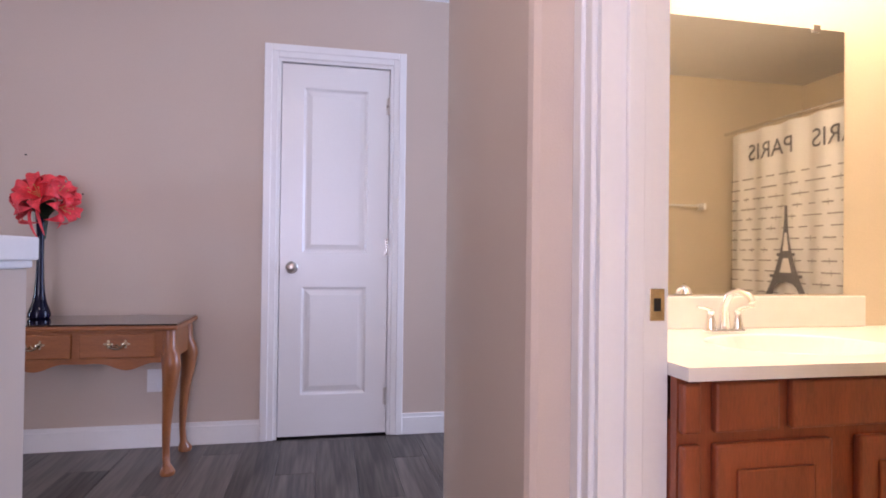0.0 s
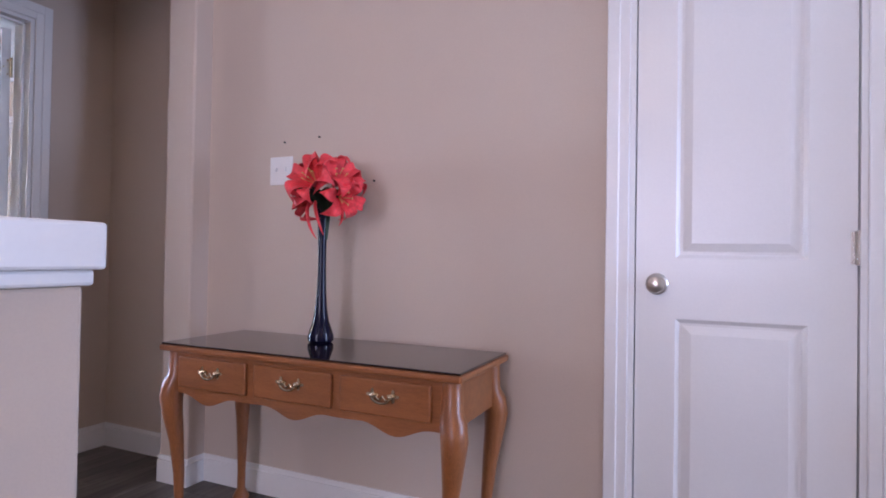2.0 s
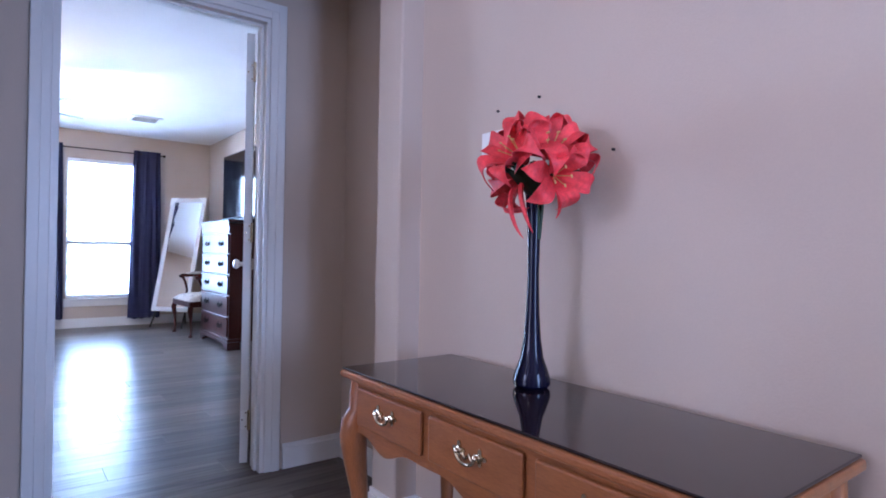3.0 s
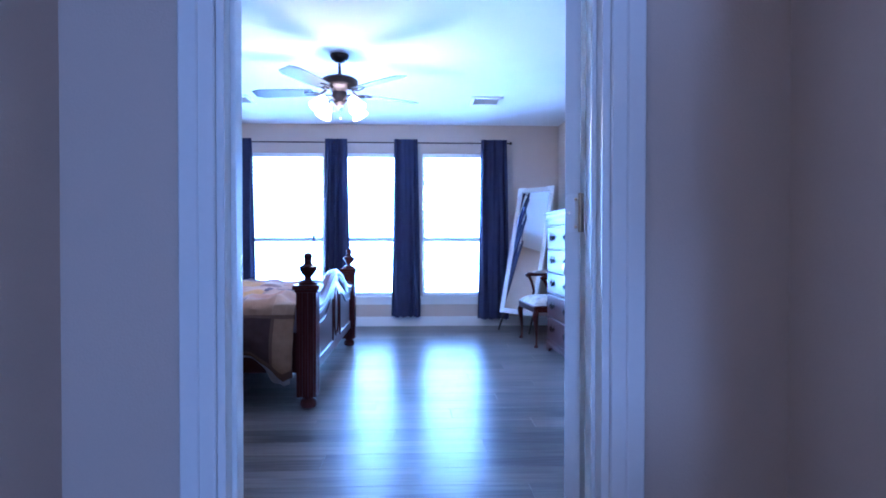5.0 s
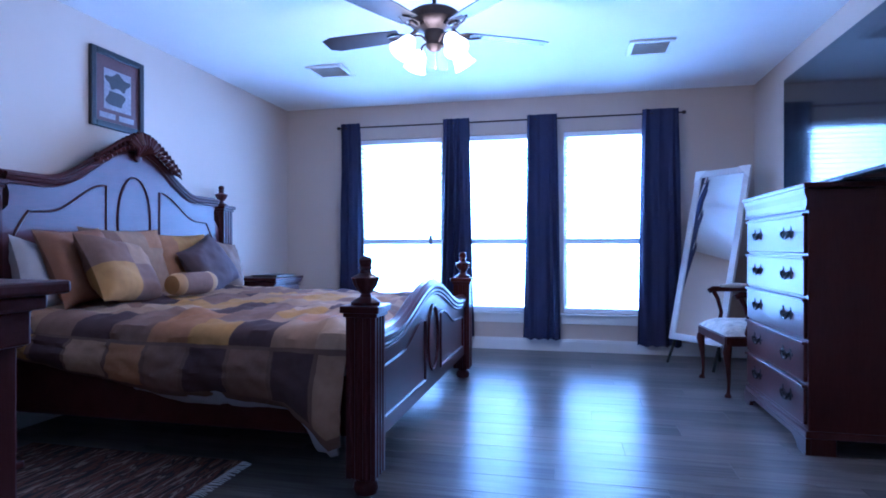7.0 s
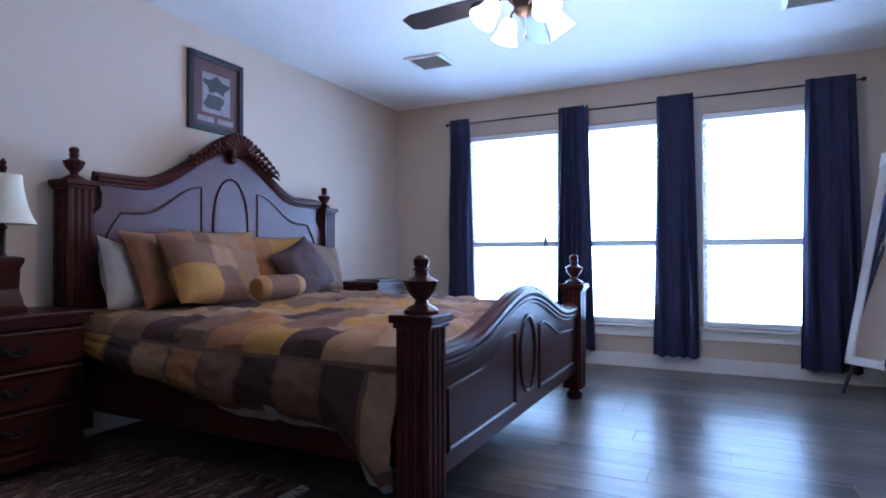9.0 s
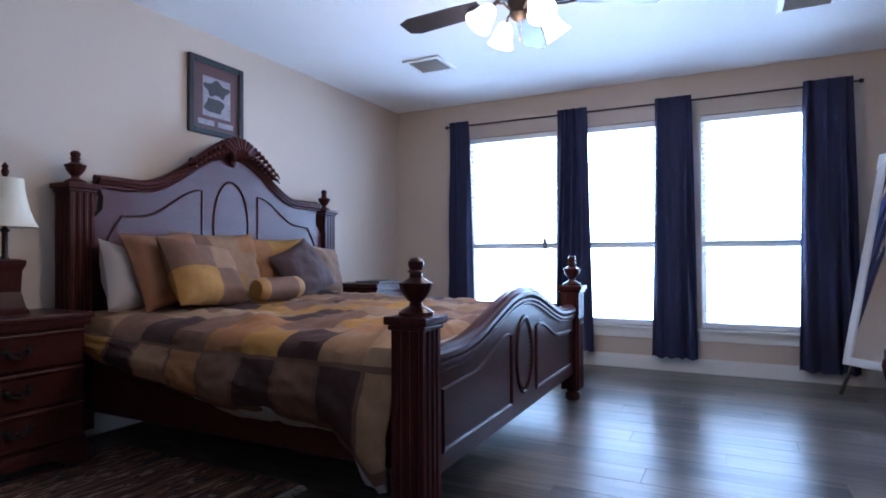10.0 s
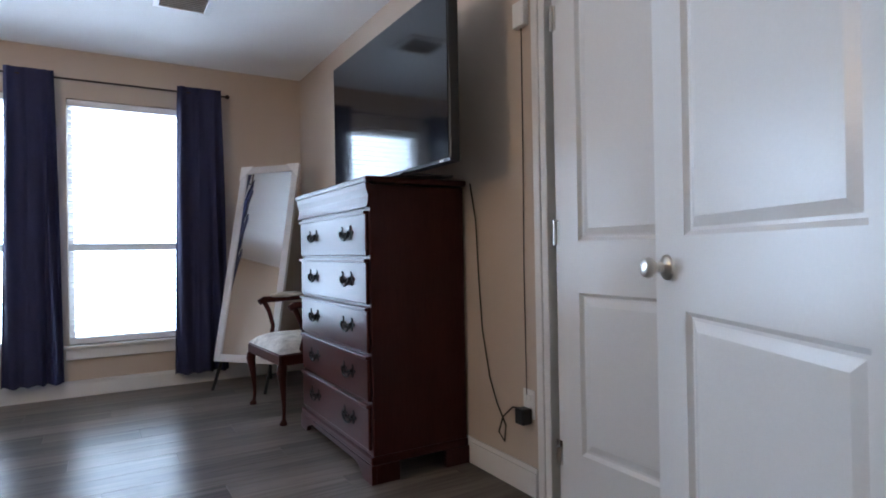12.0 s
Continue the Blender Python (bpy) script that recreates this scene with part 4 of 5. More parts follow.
def drape_sheet(name, zb, out, lift, materials, y0, y1, label, cat):
    """A bed cover: hanging side with a soft bulge, rounded edge, rumpled top."""
    ob = thing(name, pose(0, 0, 0), label, cat)
    bm = bmesh.new()
    ny = 93
    grid = []
    for i in range(ny + 1):
        y = y0 + (y1 - y0) * i / ny
        row = []
        low = zb(y)
        prof = []
        xe, xw = -4.545 + out, -6.565 - out
        ztop = 0.642 + lift + 0.046 * max(0, 1.15 - y)
        foot = max(0, (y - 1.92) / 0.26)
        for k in range(17):
            t = k / 16
            bulge = 0.052 * math.sin(math.pi * t ** 0.85) + 0.055 * foot * (1 - t) ** 1.3
            wave = (0.010 * math.sin(9 * y + 1.5) + 0.006 * math.sin(23 * y)) * (1 - t) + 0.020 * noise.noise((y * 4, t * 1.8, 1.0)) + 0.012 * noise.noise((y * 11 + t * 3, t * 5, 4.0)) + 0.010 * noise.noise((y * 24 + t * 5, t * 8, 6.0))
            prof.append((xe + bulge + wave, low + (ztop - 0.075 - low) * t))
        for a in (20, 50, 80):
            prof.append((xe - 0.09 + 0.09 * math.cos(radians(a)), ztop - 0.075 + 0.075 * math.sin(radians(a)) + 0.014 * noise.noise((y * 5, a * 0.05, 7.0)) + 0.006 * noise.noise((y * 17, a * 0.03, 2.0))))
        for k in range(1, 49):
            t = k / 49
            x = xe - 0.09 + (xw - xe + 0.16) * t
            puff = 0.022 * math.sin(math.pi * t) ** 0.5 + 0.024 * noise.noise((x * 2.6, y * 3.2, 2.0)) + 0.022 * noise.noise((x * 6 + y * 4, y * 9, 5.0)) + 0.017 * noise.noise((x * 12 + y * 5, y * 16, 9.0))
            if y > y1 - 0.15:
                puff -= 0.10 * ((y - y1 + 0.15) / 0.15) ** 2
            prof.append((x, ztop + puff))
        for a in (100, 130, 160):
            prof.append((xw + 0.06 + 0.06 * math.cos(radians(a)), ztop - 0.045 + 0.045 * math.sin(radians(a))))
        for k in range(7):
            t = 1 - k / 6
            prof.append((xw - 0.03 * (1 - t), 0.34 + (ztop - 0.045 - 0.34) * t))
        for x, z in prof:
            row.append(bm.verts.new((x, y, z)))
        grid.append(row)
    rnd = random.Random(12)
    tones = {}
    for i in range(ny):
        k = (i + 4) // 10
        for j in range(len(grid[0]) - 1):
            f = bm.faces.new((grid[i][j], grid[i][j + 1], grid[i + 1][j + 1], grid[i + 1][j]))
            if len(materials) == 1:
                continue
            if j < 2 or (j < 16 and (i + 4) % 10 == 0) or j == 15:
                f.material_index = 6
            elif j < 15:
                f.material_index = TONE[SIDE_ROW[k]]
            elif j < 22:
                f.material_index = TONE[EDGE_ROW[k]]
            else:
                r = (j - 22) // 5
                if (k, r) not in tones:
                    tones[k, r] = rnd.choice((0, 1, 5, 1, 3, 2, 4, 0, 5))
                f.material_index = tones[k, r]
    bmesh.ops.recalc_face_normals(bm, faces=bm.faces)
    bmesh.ops.solidify(bm, geom=bm.faces[:], thickness=0.012)
    o = part("cloth", bm, materials[0], ob, "", True)
    for m in materials[1:]:
        o.data.materials.append(m)
    return ob


drape_sheet("bed_sheet", sheet_low, -0.020, -0.024, [SHEET], HYB + 0.10, 2.16, "white sheet showing below the quilt hem", "sheet")
drape_sheet("quilt", quilt_low, 0.012, 0.0, QUILT, HYB + 0.09, 2.185, "rumpled patchwork quilt in gold, tan and plum squares on the bed", "quilt")


def pillow(name, m, w, h, d, material, label, pinch=0.25):
    p = thing(name, m, label, "pillow", "pillows on the bed")
    bm = bmesh.new()
    n = 24
    table = material if isinstance(material, list) else [[material]]
    flat = list(dict.fromkeys(m for r in table for m in r))
    sides = []
    for s in (1, -1):
        g = []
        for i in range(n + 1):
            r = []
            for j in range(n + 1):
                u, v = 2 * i / n - 1, 2 * j / n - 1
                e = (1 - abs(u) ** 3.4) * (1 - abs(v) ** 3.4)
                cx = u * w / 2 * (1.04 - 0.10 * (1 - v * v) * abs(u) ** 1.5)
                cz = v * h / 2 * (1.04 - 0.10 * (1 - u * u) * abs(v) ** 1.5)
                t = d / 2 * max(e, 0) ** 0.62 * (1 + 0.22 * noise.noise((u * 1.6 + w * 5, v * 1.6 + h * 7, s * 2.0))) + (0.010 * noise.noise((u * 2.3 + w * 9, v * 2.3, s * 3 + d)) + 0.007 * noise.noise((u * 6 + w * 9, v * 5, s * 3 + d))) * (1 if e > 0.02 else 0)
                r.append((cx, -s * t, h / 2 + cz))
            g.append(r)
        sides.append(g)
    for s, g in zip((1, -1), sides):
        vs = [[bm.verts.new(c) for c in r] for r in g]
        for i in range(n):
            for j in range(n):
                f = bm.faces.new((vs[i][j], vs[i + 1][j], vs[i + 1][j + 1], vs[i][j + 1]))
                cell = table[i * len(table) // n]
                f.material_index = flat.index(cell[j * len(cell) // n])
    bmesh.ops.remove_doubles(bm, verts=bm.verts, dist=0.0005)
    o = part("cushion", bm, flat[0], p, "", True)
    for m2 in flat[1:]:
        o.data.materials.append(m2)
    return p


PZ = 0.690
pillow("pillow", pose(-4.80, 0.46, PZ - 0.04, 20, -12, 14), 0.40, 0.38, 0.15, SHEET, "white pillow behind the rust sham")
pillow("pillow", pose(-4.99, 0.56, PZ, 22, 3, 8), 0.48, 0.42, 0.17, RUST, "rust brown satin sham leaning on the headboard")
pillow("pillow", pose(-5.36, 0.49, PZ, 16, 0, 0), 0.62, 0.42, 0.16, [[QTAN, QTAN, QRUST], [QGOLD, QTAN, QTAN], [QMAUVE, QMAUVE, QMAUVE]], "patchwork sham leaning on the headboard")
pillow("pillow", pose(-5.86, 0.48, PZ, 16, 0, -2), 0.60, 0.40, 0.16, [[QGOLD], [QGOLD], [QRUST]], "gold and rust sham leaning on the headboard")
pillow("pillow", pose(-5.06, 0.74, PZ - 0.005, 30, -7, 8), 0.52, 0.39, 0.19, [[QMAUVE, QTAN], [QGOLD, QMAUVE]], "square patchwork cushion in tan and gold")
pillow("pillow", pose(-6.27, 0.52, PZ, 20, -8, -6), 0.36, 0.36, 0.14, TAN, "tan cushion behind the plum one")
pillow("pillow", pose(-5.99, 0.68, PZ + 0.005, 28, 20, 4), 0.40, 0.38, 0.17, PLUM, "dark plum suede cushion")
bol = thing("bolster", pose(-5.47, 0.79, PZ + 0.072, 0, 0, -4), "small tan bolster with gold ends", "pillow", "pillows on the bed")
for a, b, mm in ((-0.17, -0.11, GOLD), (-0.11, 0.11, QMAUVE), (0.11, 0.17, GOLD)):
    prof = [(0.068 if abs(t) < 0.15 else 0.055, t) for t in (a, (a + b) / 2, b)]
    prof = [(0.002, a - 0.001)] + prof + [(0.002, b + 0.001)]
    part("bolster_band", lathe(bmesh.new(), prof, 24, (0, 0, 0), Matrix.Rotation(radians(90), 3, "Y")), mm, bol, "", True)


# ---- drawered case furniture ----
def case(name, m, w, d, h, rows, label, cat, pulls=2, top_frieze=0.0, pull_mat=PEWTER, s=1.45, over=0.0):
    """A chest with its front at y=0 facing -y, its back at y=d; x from -w/2 to w/2."""
    c = thing(name, m, label, cat)
    b = 0.11
    part("body", boxes((-w / 2 + 0.02, w / 2 - 0.02, 0.02, d, b - 0.02, h - 0.03), bevel=0.003), CHERRY, c)
    bm = boxes((-w / 2 + 0.008, w / 2 - 0.008, 0.004, d, 0.075, b), bevel=0.006)
    part("base_moulding", bm, CHERRYX, c)
    # bracket feet with a shaped skirt
    sk = [(-w / 2, 0.0), (-w / 2 + 0.10, 0.0), (-w / 2 + 0.12, 0.03), (-w / 2 + 0.18, 0.055), (w / 2 - 0.18, 0.055), (w / 2 - 0.12, 0.03), (w / 2 - 0.10, 0.0), (w / 2, 0.0), (w / 2, 0.078), (-w / 2, 0.078)]
    part("skirt", prism(bmesh.new(), sk, 0.0, 0.022, "y"), CHERRYX, c)
    for sx in (-1, 1):
        xx = sx * (w / 2 - 0.011)
        for ya, yb in ((0.023, 0.13), (d - 0.12, d)):
            part("foot", boxes((xx - 0.011, xx + 0.011, ya, yb, 0.0, 0.078)), CHERRY, c)
    part("top", boxes((-w / 2 - 0.012 - over, w / 2 + 0.012 + over, -0.012 - over, d, h - 0.026, h), bevel=0.007), CHERRYX, c)
    if over:
        part("cove_moulding", boxes((-w / 2 - over * 0.5, w / 2 + over * 0.5, -over * 0.5, d, h - 0.055, h - 0.0265), (-w / 2 + 0.002, w / 2 - 0.002, 0.004, d, h - 0.12, h - 0.055), bevel=0.006), CHERRYX, c)
    if top_frieze:
        bm = prism(bmesh.new(), [(0.018, h - 0.027), (-0.006, h - 0.027), (-0.004, h - 0.05), (0.006, h - 0.03 - top_frieze * 0.5), (0.004, h - 0.03 - top_frieze * 0.8), (-0.002, h - 0.03 - top_frieze), (0.018, h - 0.03 - top_frieze)], -w / 2 + 0.006, w / 2 - 0.006, "x")
        part("frieze", bm, CHERRYX, c, "moulded frieze drawer")
    z1 = h - 0.04 - top_frieze
    z0 = b + 0.012
    rh = (z1 - z0) / rows
    for r in range(rows):
        a, e = z0 + r * rh + 0.010, z0 + (r + 1) * rh - 0.006
        dr = part("drawer", boxes((-w / 2 + 0.035, w / 2 - 0.035, 0.004, 0.0195, a, e), bevel=0.006), CHERRYX, c)
        part("drawer_lip", boxes((-w / 2 + 0.03, w / 2 - 0.03, -0.006, 0.0193, e - 0.012, e + 0.003), bevel=0.004), CHERRYX, dr)
        for k in range(pulls):
            px = (k - (pulls - 1) / 2) * w * 0.48
            bail_pull(dr, px, 0.0035, (a + e) / 2, pull_mat, s)
    return c


case("tall_dresser", pose(-5.862, 4.152, 0), 0.985, 0.485, 1.29, 5, "dark cherry five-drawer chest with dark bail pulls", "dresser", 2, 0.10, PEWTER, 1.7)
case("low_dresser", pose(-3.235, 1.52, 0, 0, 0, -90), 1.13, 0.62, 0.92, 3, "dark cherry low chest beside the bedroom doorway", "dresser", 2, 0.07, PEWTER, 1.2, 0.03)
case("nightstand", pose(-4.19, 0.545, 0.008, 0, 0, 180), 0.62, 0.385, 0.692, 3, "dark cherry three-drawer nightstand beside the bed", "nightstand", 1, 0.03)
case("nightstand", pose(-7.08, 0.60, 0, 0, 0, 180), 0.50, 0.44, 0.72, 3, "dark cherry nightstand under the window corner", "nightstand", 1, 0.03)
fo = thing("folder", pose(-7.10, 0.44, 0.721), "flat dark folder with pale edge lying on the nightstand", "folder")
part("cover", boxes((-0.17, 0.17, -0.12, 0.12, 0.012, 0.017), (-0.17, 0.17, -0.12, 0.12, 0.0, 0.004)), BLACK, fo)
part("pages", boxes((-0.16, 0.165, -0.115, 0.115, 0.0042, 0.0118)), SHEET, fo)

# ---- table lamp ----
lp = thing("table_lamp", pose(-4.23, 0.36, 0.701), "table lamp with square wooden base and cream bell shade", "lamp")
bm = bmesh.new()
lathe(bm, [(0.095, 0.0), (0.095, 0.018), (0.082, 0.03), (0.062, 0.10), (0.066, 0.19), (0.082, 0.222), (0.082, 0.238), (0.05, 0.245)], 4, (0, 0, 0), Matrix.Rotation(radians(45), 3, "Z"))
part("base", bm, CHERRY, lp)
part("stem", lathe(bmesh.new(), [(0.018, 0.245), (0.012, 0.262), (0.012, 0.36), (0.020, 0.37), (0.008, 0.385), (0.004, 0.62)], 14), FANMETAL, lp, "", True)
bm = bmesh.new()
prof = [(0.125, 0.385), (0.108, 0.415), (0.092, 0.46), (0.080, 0.51), (0.072, 0.56), (0.069, 0.60)]
lathe(bm, prof + [(r - 0.002, z) for r, z in prof[::-1]], 32)
bmesh.ops.delete(bm, geom=[f for f in bm.faces if len(f.verts) > 4], context="FACES")
part("shade", bm, SHADE, lp, "cream fabric bell shade", True)
part("finial", lathe(bmesh.new(), [(0.004, 0.60), (0.012, 0.615), (0.016, 0.632), (0.010, 0.645), (0.014, 0.655), (0.002, 0.672)], 12), CHERRY, lp, "", True)

# ---- rug ----
rg = thing("rug", pose(-4.05, 1.06, 0), "brown, black and cream woven rug with fringed end", "rug")
RUGM = bpy.data.materials.new("woven_stripe_rug")
RUGM.use_nodes = True
n_, l_ = RUGM.node_tree.nodes, RUGM.node_tree.links
tc_, mp_, wv_, rp_ = n_.new("ShaderNodeTexCoord"), n_.new("ShaderNodeMapping"), n_.new("ShaderNodeTexNoise"), n_.new("ShaderNodeValToRGB")
mp_.inputs["Scale"].default_value = (3.2, 24, 1)
wv_.inputs["Scale"].default_value, wv_.inputs["Detail"].default_value, wv_.inputs["Distortion"].default_value = 1.3, 1.5, 0.6
rp_.color_ramp.interpolation = "CONSTANT"
cols = [(0, (0.018, 0.014, 0.014)), (0.40, (0.13, 0.045, 0.026)), (0.47, (0.03, 0.02, 0.018)), (0.53, (0.30, 0.20, 0.13)), (0.58, (0.11, 0.04, 0.026)), (0.65, (0.02, 0.015, 0.014))]
rp_.color_ramp.elements[0].color, rp_.color_ramp.elements[1].color = (*cols[0][1], 1), (*cols[1][1], 1)
rp_.color_ramp.elements[1].position = 0.40
for p_, c_ in cols[2:]:
    rp_.color_ramp.elements.new(p_).color = (*c_, 1)
l_.new(tc_.outputs["Object"], mp_.inputs[0]), l_.new(mp_.outputs[0], wv_.inputs["Vector"]), l_.new(wv_.outputs["Fac"], rp_.inputs[0]), l_.new(rp_.outputs[0], n_["Principled BSDF"].inputs["Base Color"])
n_["Principled BSDF"].inputs["Roughness"].default_value = 0.95
part("woven_field", boxes((-0.66, 0.66, -0.62, 0.545, 0.0005, 0.0075), bevel=0.002), RUGM, rg)
bm = bmesh.new()
rnd = random.Random(8)
for k in range(90):
    x = -0.65 + 1.3 * k / 89
    sweep(bm, [(x, 0.54, 0.004), (x + rnd.uniform(-0.006, 0.006), 0.57, 0.005), (x + rnd.uniform(-0.012, 0.012), 0.60, 0.003)], 0.0022, 4)
part("fringe", bm, CREAM, rg, "pale fringe")

# ---- television ----
tv = thing("television", pose(-5.73, 4.385, 1.29), "large black flat-screen television on the tall chest", "television")
part("casing", boxes((-0.65, 0.65, 0.001, 0.045, 0.035, 0.755), bevel=0.004), BLACK, tv)
part("screen", boxes((-0.638, 0.638, -0.0025, 0.0005, 0.052, 0.744)), SCREEN, tv, "glossy black screen")
part("lower_trim", boxes((-0.65, 0.65, -0.004, 0.0005, 0.036, 0.050)), PEWTER, tv)
part("rear_housing", boxes((-0.4, 0.4, 0.045, 0.085, 0.15, 0.55), bevel=0.01), BLACK, tv)
part("stand_neck", boxes((-0.08, 0.08, 0.010, 0.035, 0.008, 0.036)), BLACK, tv)
part("stand_plate", boxes((-0.22, 0.46, -0.12, 0.13, 0.0005, 0.008), bevel=0.002), BLACK, tv, "glossy black stand plate")
part("badge", boxes((0.57, 0.60, -0.005, -0.0035, 0.038, 0.046)), WHITEP, tv)

# ---- cables by the wall ----
c1 = thing("power_cable", pose(-5.30, N - 0.012, 0), "thin dark cable hanging from the television to the outlet", "cable")
part("cord", sweep(bmesh.new(), [(0, -0.02, 1.27), (0.012, 0, 1.1), (0.028, 0, 0.85), (0.05, 0, 0.62), (0.10, 0, 0.42), (0.15, 0, 0.32), (0.21, 0, 0.24), (0.20, 0, 0.17), (0.16, 0, 0.20), (0.19, 0, 0.27), (0.27, -0.01, 0.33), (0.345, -0.02, 0.345)], 0.0035, 6), CABLE, c1)
c2 = thing("antenna_cable", pose(-4.955, N - 0.006, 0), "thin cable running up the wall from the outlet", "cable")
part("cord", sweep(bmesh.new(), [(0, -0.001, 0.37), (-0.005, 0, 0.9), (0.002, 0, 1.4), (0.004, 0, 1.86)], 0.0022, 6), CABLE, c2)
pl = thing("power_plug", pose(-4.945, N - 0.008, 0.335), "black power adapter in the outlet", "plug")
part("adapter", boxes((-0.026, 0.026, -0.05, -0.001, -0.05, 0.012), bevel=0.006), BLACK, pl)
dk = thing("door_chime_box", pose(-4.945, N, 1.90), "small white wall box near the closet door", "wall box")
part("cover", boxes((-0.035, 0.035, -0.028, 0, -0.05, 0.05), bevel=0.004), WHITEP, dk)

# ---- leaning mirror ----
BL, TL = Vector((-7.60, 3.895, 0.20)), Vector((-7.855, 4.135, 1.645))
wx = Vector((0.77, 0.638, 0)).normalized()
up = (TL - BL)
up = (up - wx * up.dot(wx))
ML = up.length
up.normalize()
nn = wx.cross(up)
mm = Matrix.Translation(BL) @ Matrix((wx, -nn, up)).transposed().to_4x4()
mir = thing("floor_mirror", mm, "tall white-framed floor mirror with taped corners leaning in the corner", "mirror")
MW = 0.52
FR = mat("silver_white_frame", (0.66, 0.65, 0.64), 0.4, var=0.06)
for a in ((0, 0.055, 0, ML), (MW - 0.055, MW, 0, ML), (0.055, MW - 0.055, 0, 0.055), (0.055, MW - 0.055, ML - 0.055, ML)):
    part("frame_bar", boxes((a[0], a[1], -0.014, 0.012, a[2], a[3]), bevel=0.004), FR, mir)
part("mirror_glass", boxes((0.052, MW - 0.052, -0.004, 0.0, 0.052, ML - 0.052)), MIRROR, mir)
part("backing", boxes((0.02, MW - 0.02, 0.001, 0.009, 0.02, ML - 0.02)), BLACK, mir)
for s in (0, 1):
    x0 = 0 if s == 0 else MW
    k = 1 if s == 0 else -1
    part("corner_guard", prism(bmesh.new(), [(x0 - k * 0.004, ML + 0.004), (x0 + k * 0.11, ML + 0.004), (x0 - k * 0.004, ML - 0.11)], -0.018, -0.0145, "y"), WHITEP, mir, "white cardboard corner guard")
im = mm.inverted()
for wpt, top_l in (((-7.55, 3.87, 0.0), (0.05, 0.02, 0.03)), ((-7.22, 4.16, 0.0), (MW - 0.05, 0.02, 0.03)), ((-7.70, 4.32, 0.0), (MW * 0.5, 0.02, ML * 0.6))):
    part("easel_leg", sweep(bmesh.new(), [im @ Vector(wpt) + Vector((0, 0, 0.0)), Vector(top_l)], 0.012, 8), BLACK, mir, "black easel leg")

# ---- armchair ----
ch = thing("armchair", pose(-6.715, 4.03, 0, 0, 0, 4), "dark carved armchair with floral cream seat beside the chest", "chair")
for x, y, dx, dy in ((-0.285, 0.025, -0.7, -0.7), (0.285, 0.025, 0.7, -0.7)):
    bm = bmesh.new()
    cabriole(bm, x, y, 0.40, dx, dy, 0.72)
    part("leg", bm, CHERRY, ch, "", True)
for x in (-0.235, 0.235):
    part("back_leg", sweep(bmesh.new(), [(x, 0.52, 0), (x, 0.48, 0.2), (x, 0.47, 0.40), (x * 0.98, 0.50, 0.7), (x * 0.9, 0.54, 0.95)], [0.016, 0.018, 0.021, 0.018, 0.015], 10), CHERRY, ch, "", True)
bm = prism(bmesh.new(), [(-0.31, 0.0), (0.31, 0.0), (0.25, 0.49), (-0.25, 0.49)], 0.335, 0.40, "z")
bmesh.ops.bevel(bm, geom=bm.edges[:], offset=0.008, segments=2, affect="EDGES")
part("seat_frame", bm, CHERRY, ch)
FLORAL = mat("floral_cream_upholstery", (0.52, 0.50, 0.46), 0.9, var=0.55, scale=16, fine=200, bump=0.4)
bm = bmesh.new()
g = []
for i in range(13):
    r = []
    for j in range(13):
        u, v = 2 * i / 12 - 1, j / 12
        e = (1 - abs(u) ** 4) * (1 - abs(2 * v - 1) ** 4)
        r.append(bm.verts.new((u * (0.305 - 0.055 * v), 0.005 + 0.475 * v, 0.401 + 0.075 * max(e, 0) ** 0.5)))
    g.append(r)
for i in range(12):
    for j in range(12):
        bm.faces.new((g[i][j], g[i + 1][j], g[i + 1][j + 1], g[i][j + 1]))
bm.faces.new([g[i][0] for i in range(12, -1, -1)] + [g[0][j] for j in range(1, 13)] + [g[i][12] for i in range(1, 13)] + [g[12][j] for j in range(11, 0, -1)])
part("seat_cushion", bm, FLORAL, ch, "cream floral seat cushion", True)
for s in (-1, 1):
    part("arm_support", sweep(bmesh.new(), [(s * 0.275, 0.14, 0.40), (s * 0.285, 0.16, 0.50), (s * 0.27, 0.13, 0.60), (s * 0.28, 0.10, 0.665)], [0.016, 0.014, 0.015, 0.018], 9), CHERRY, ch, "", True)
    arm = part("arm", sweep(bmesh.new(), [(s * 0.28, 0.07, 0.655), (s * 0.282, 0.10, 0.672), (s * 0.275, 0.25, 0.672), (s * 0.255, 0.40, 0.68), (s * 0.225, 0.50, 0.70)], [0.020, 0.022, 0.018, 0.017, 0.016], 9), CHERRY, ch, "", True)
    part("arm_pad", sweep(bmesh.new(), [(s * 0.279, 0.15, 0.692), (s * 0.275, 0.25, 0.700), (s * 0.262, 0.36, 0.700)], [0.014, 0.022, 0.014], 9), FLORAL, arm, "cream arm pad", True)
bm = bmesh.new()
lathe(bm, [(0.005, 0), (0.19, 0.004), (0.205, 0.018), (0.19, 0.034), (0.005, 0.045)], 28, (0, 0.545, 0.74), Matrix.Rotation(radians(98), 3, "X"))
part("back_cushion", bm, FLORAL, ch, "cream floral back", True)
part("back_frame", sweep(bmesh.new(), [(0.21 * math.sin(a), 0.515 + 0.03 * math.cos(a), 0.74 + 0.235 * math.cos(a)) for a in [2 * math.pi * k / 32 for k in range(33)]], 0.016, 8), CHERRY, ch, "", True)

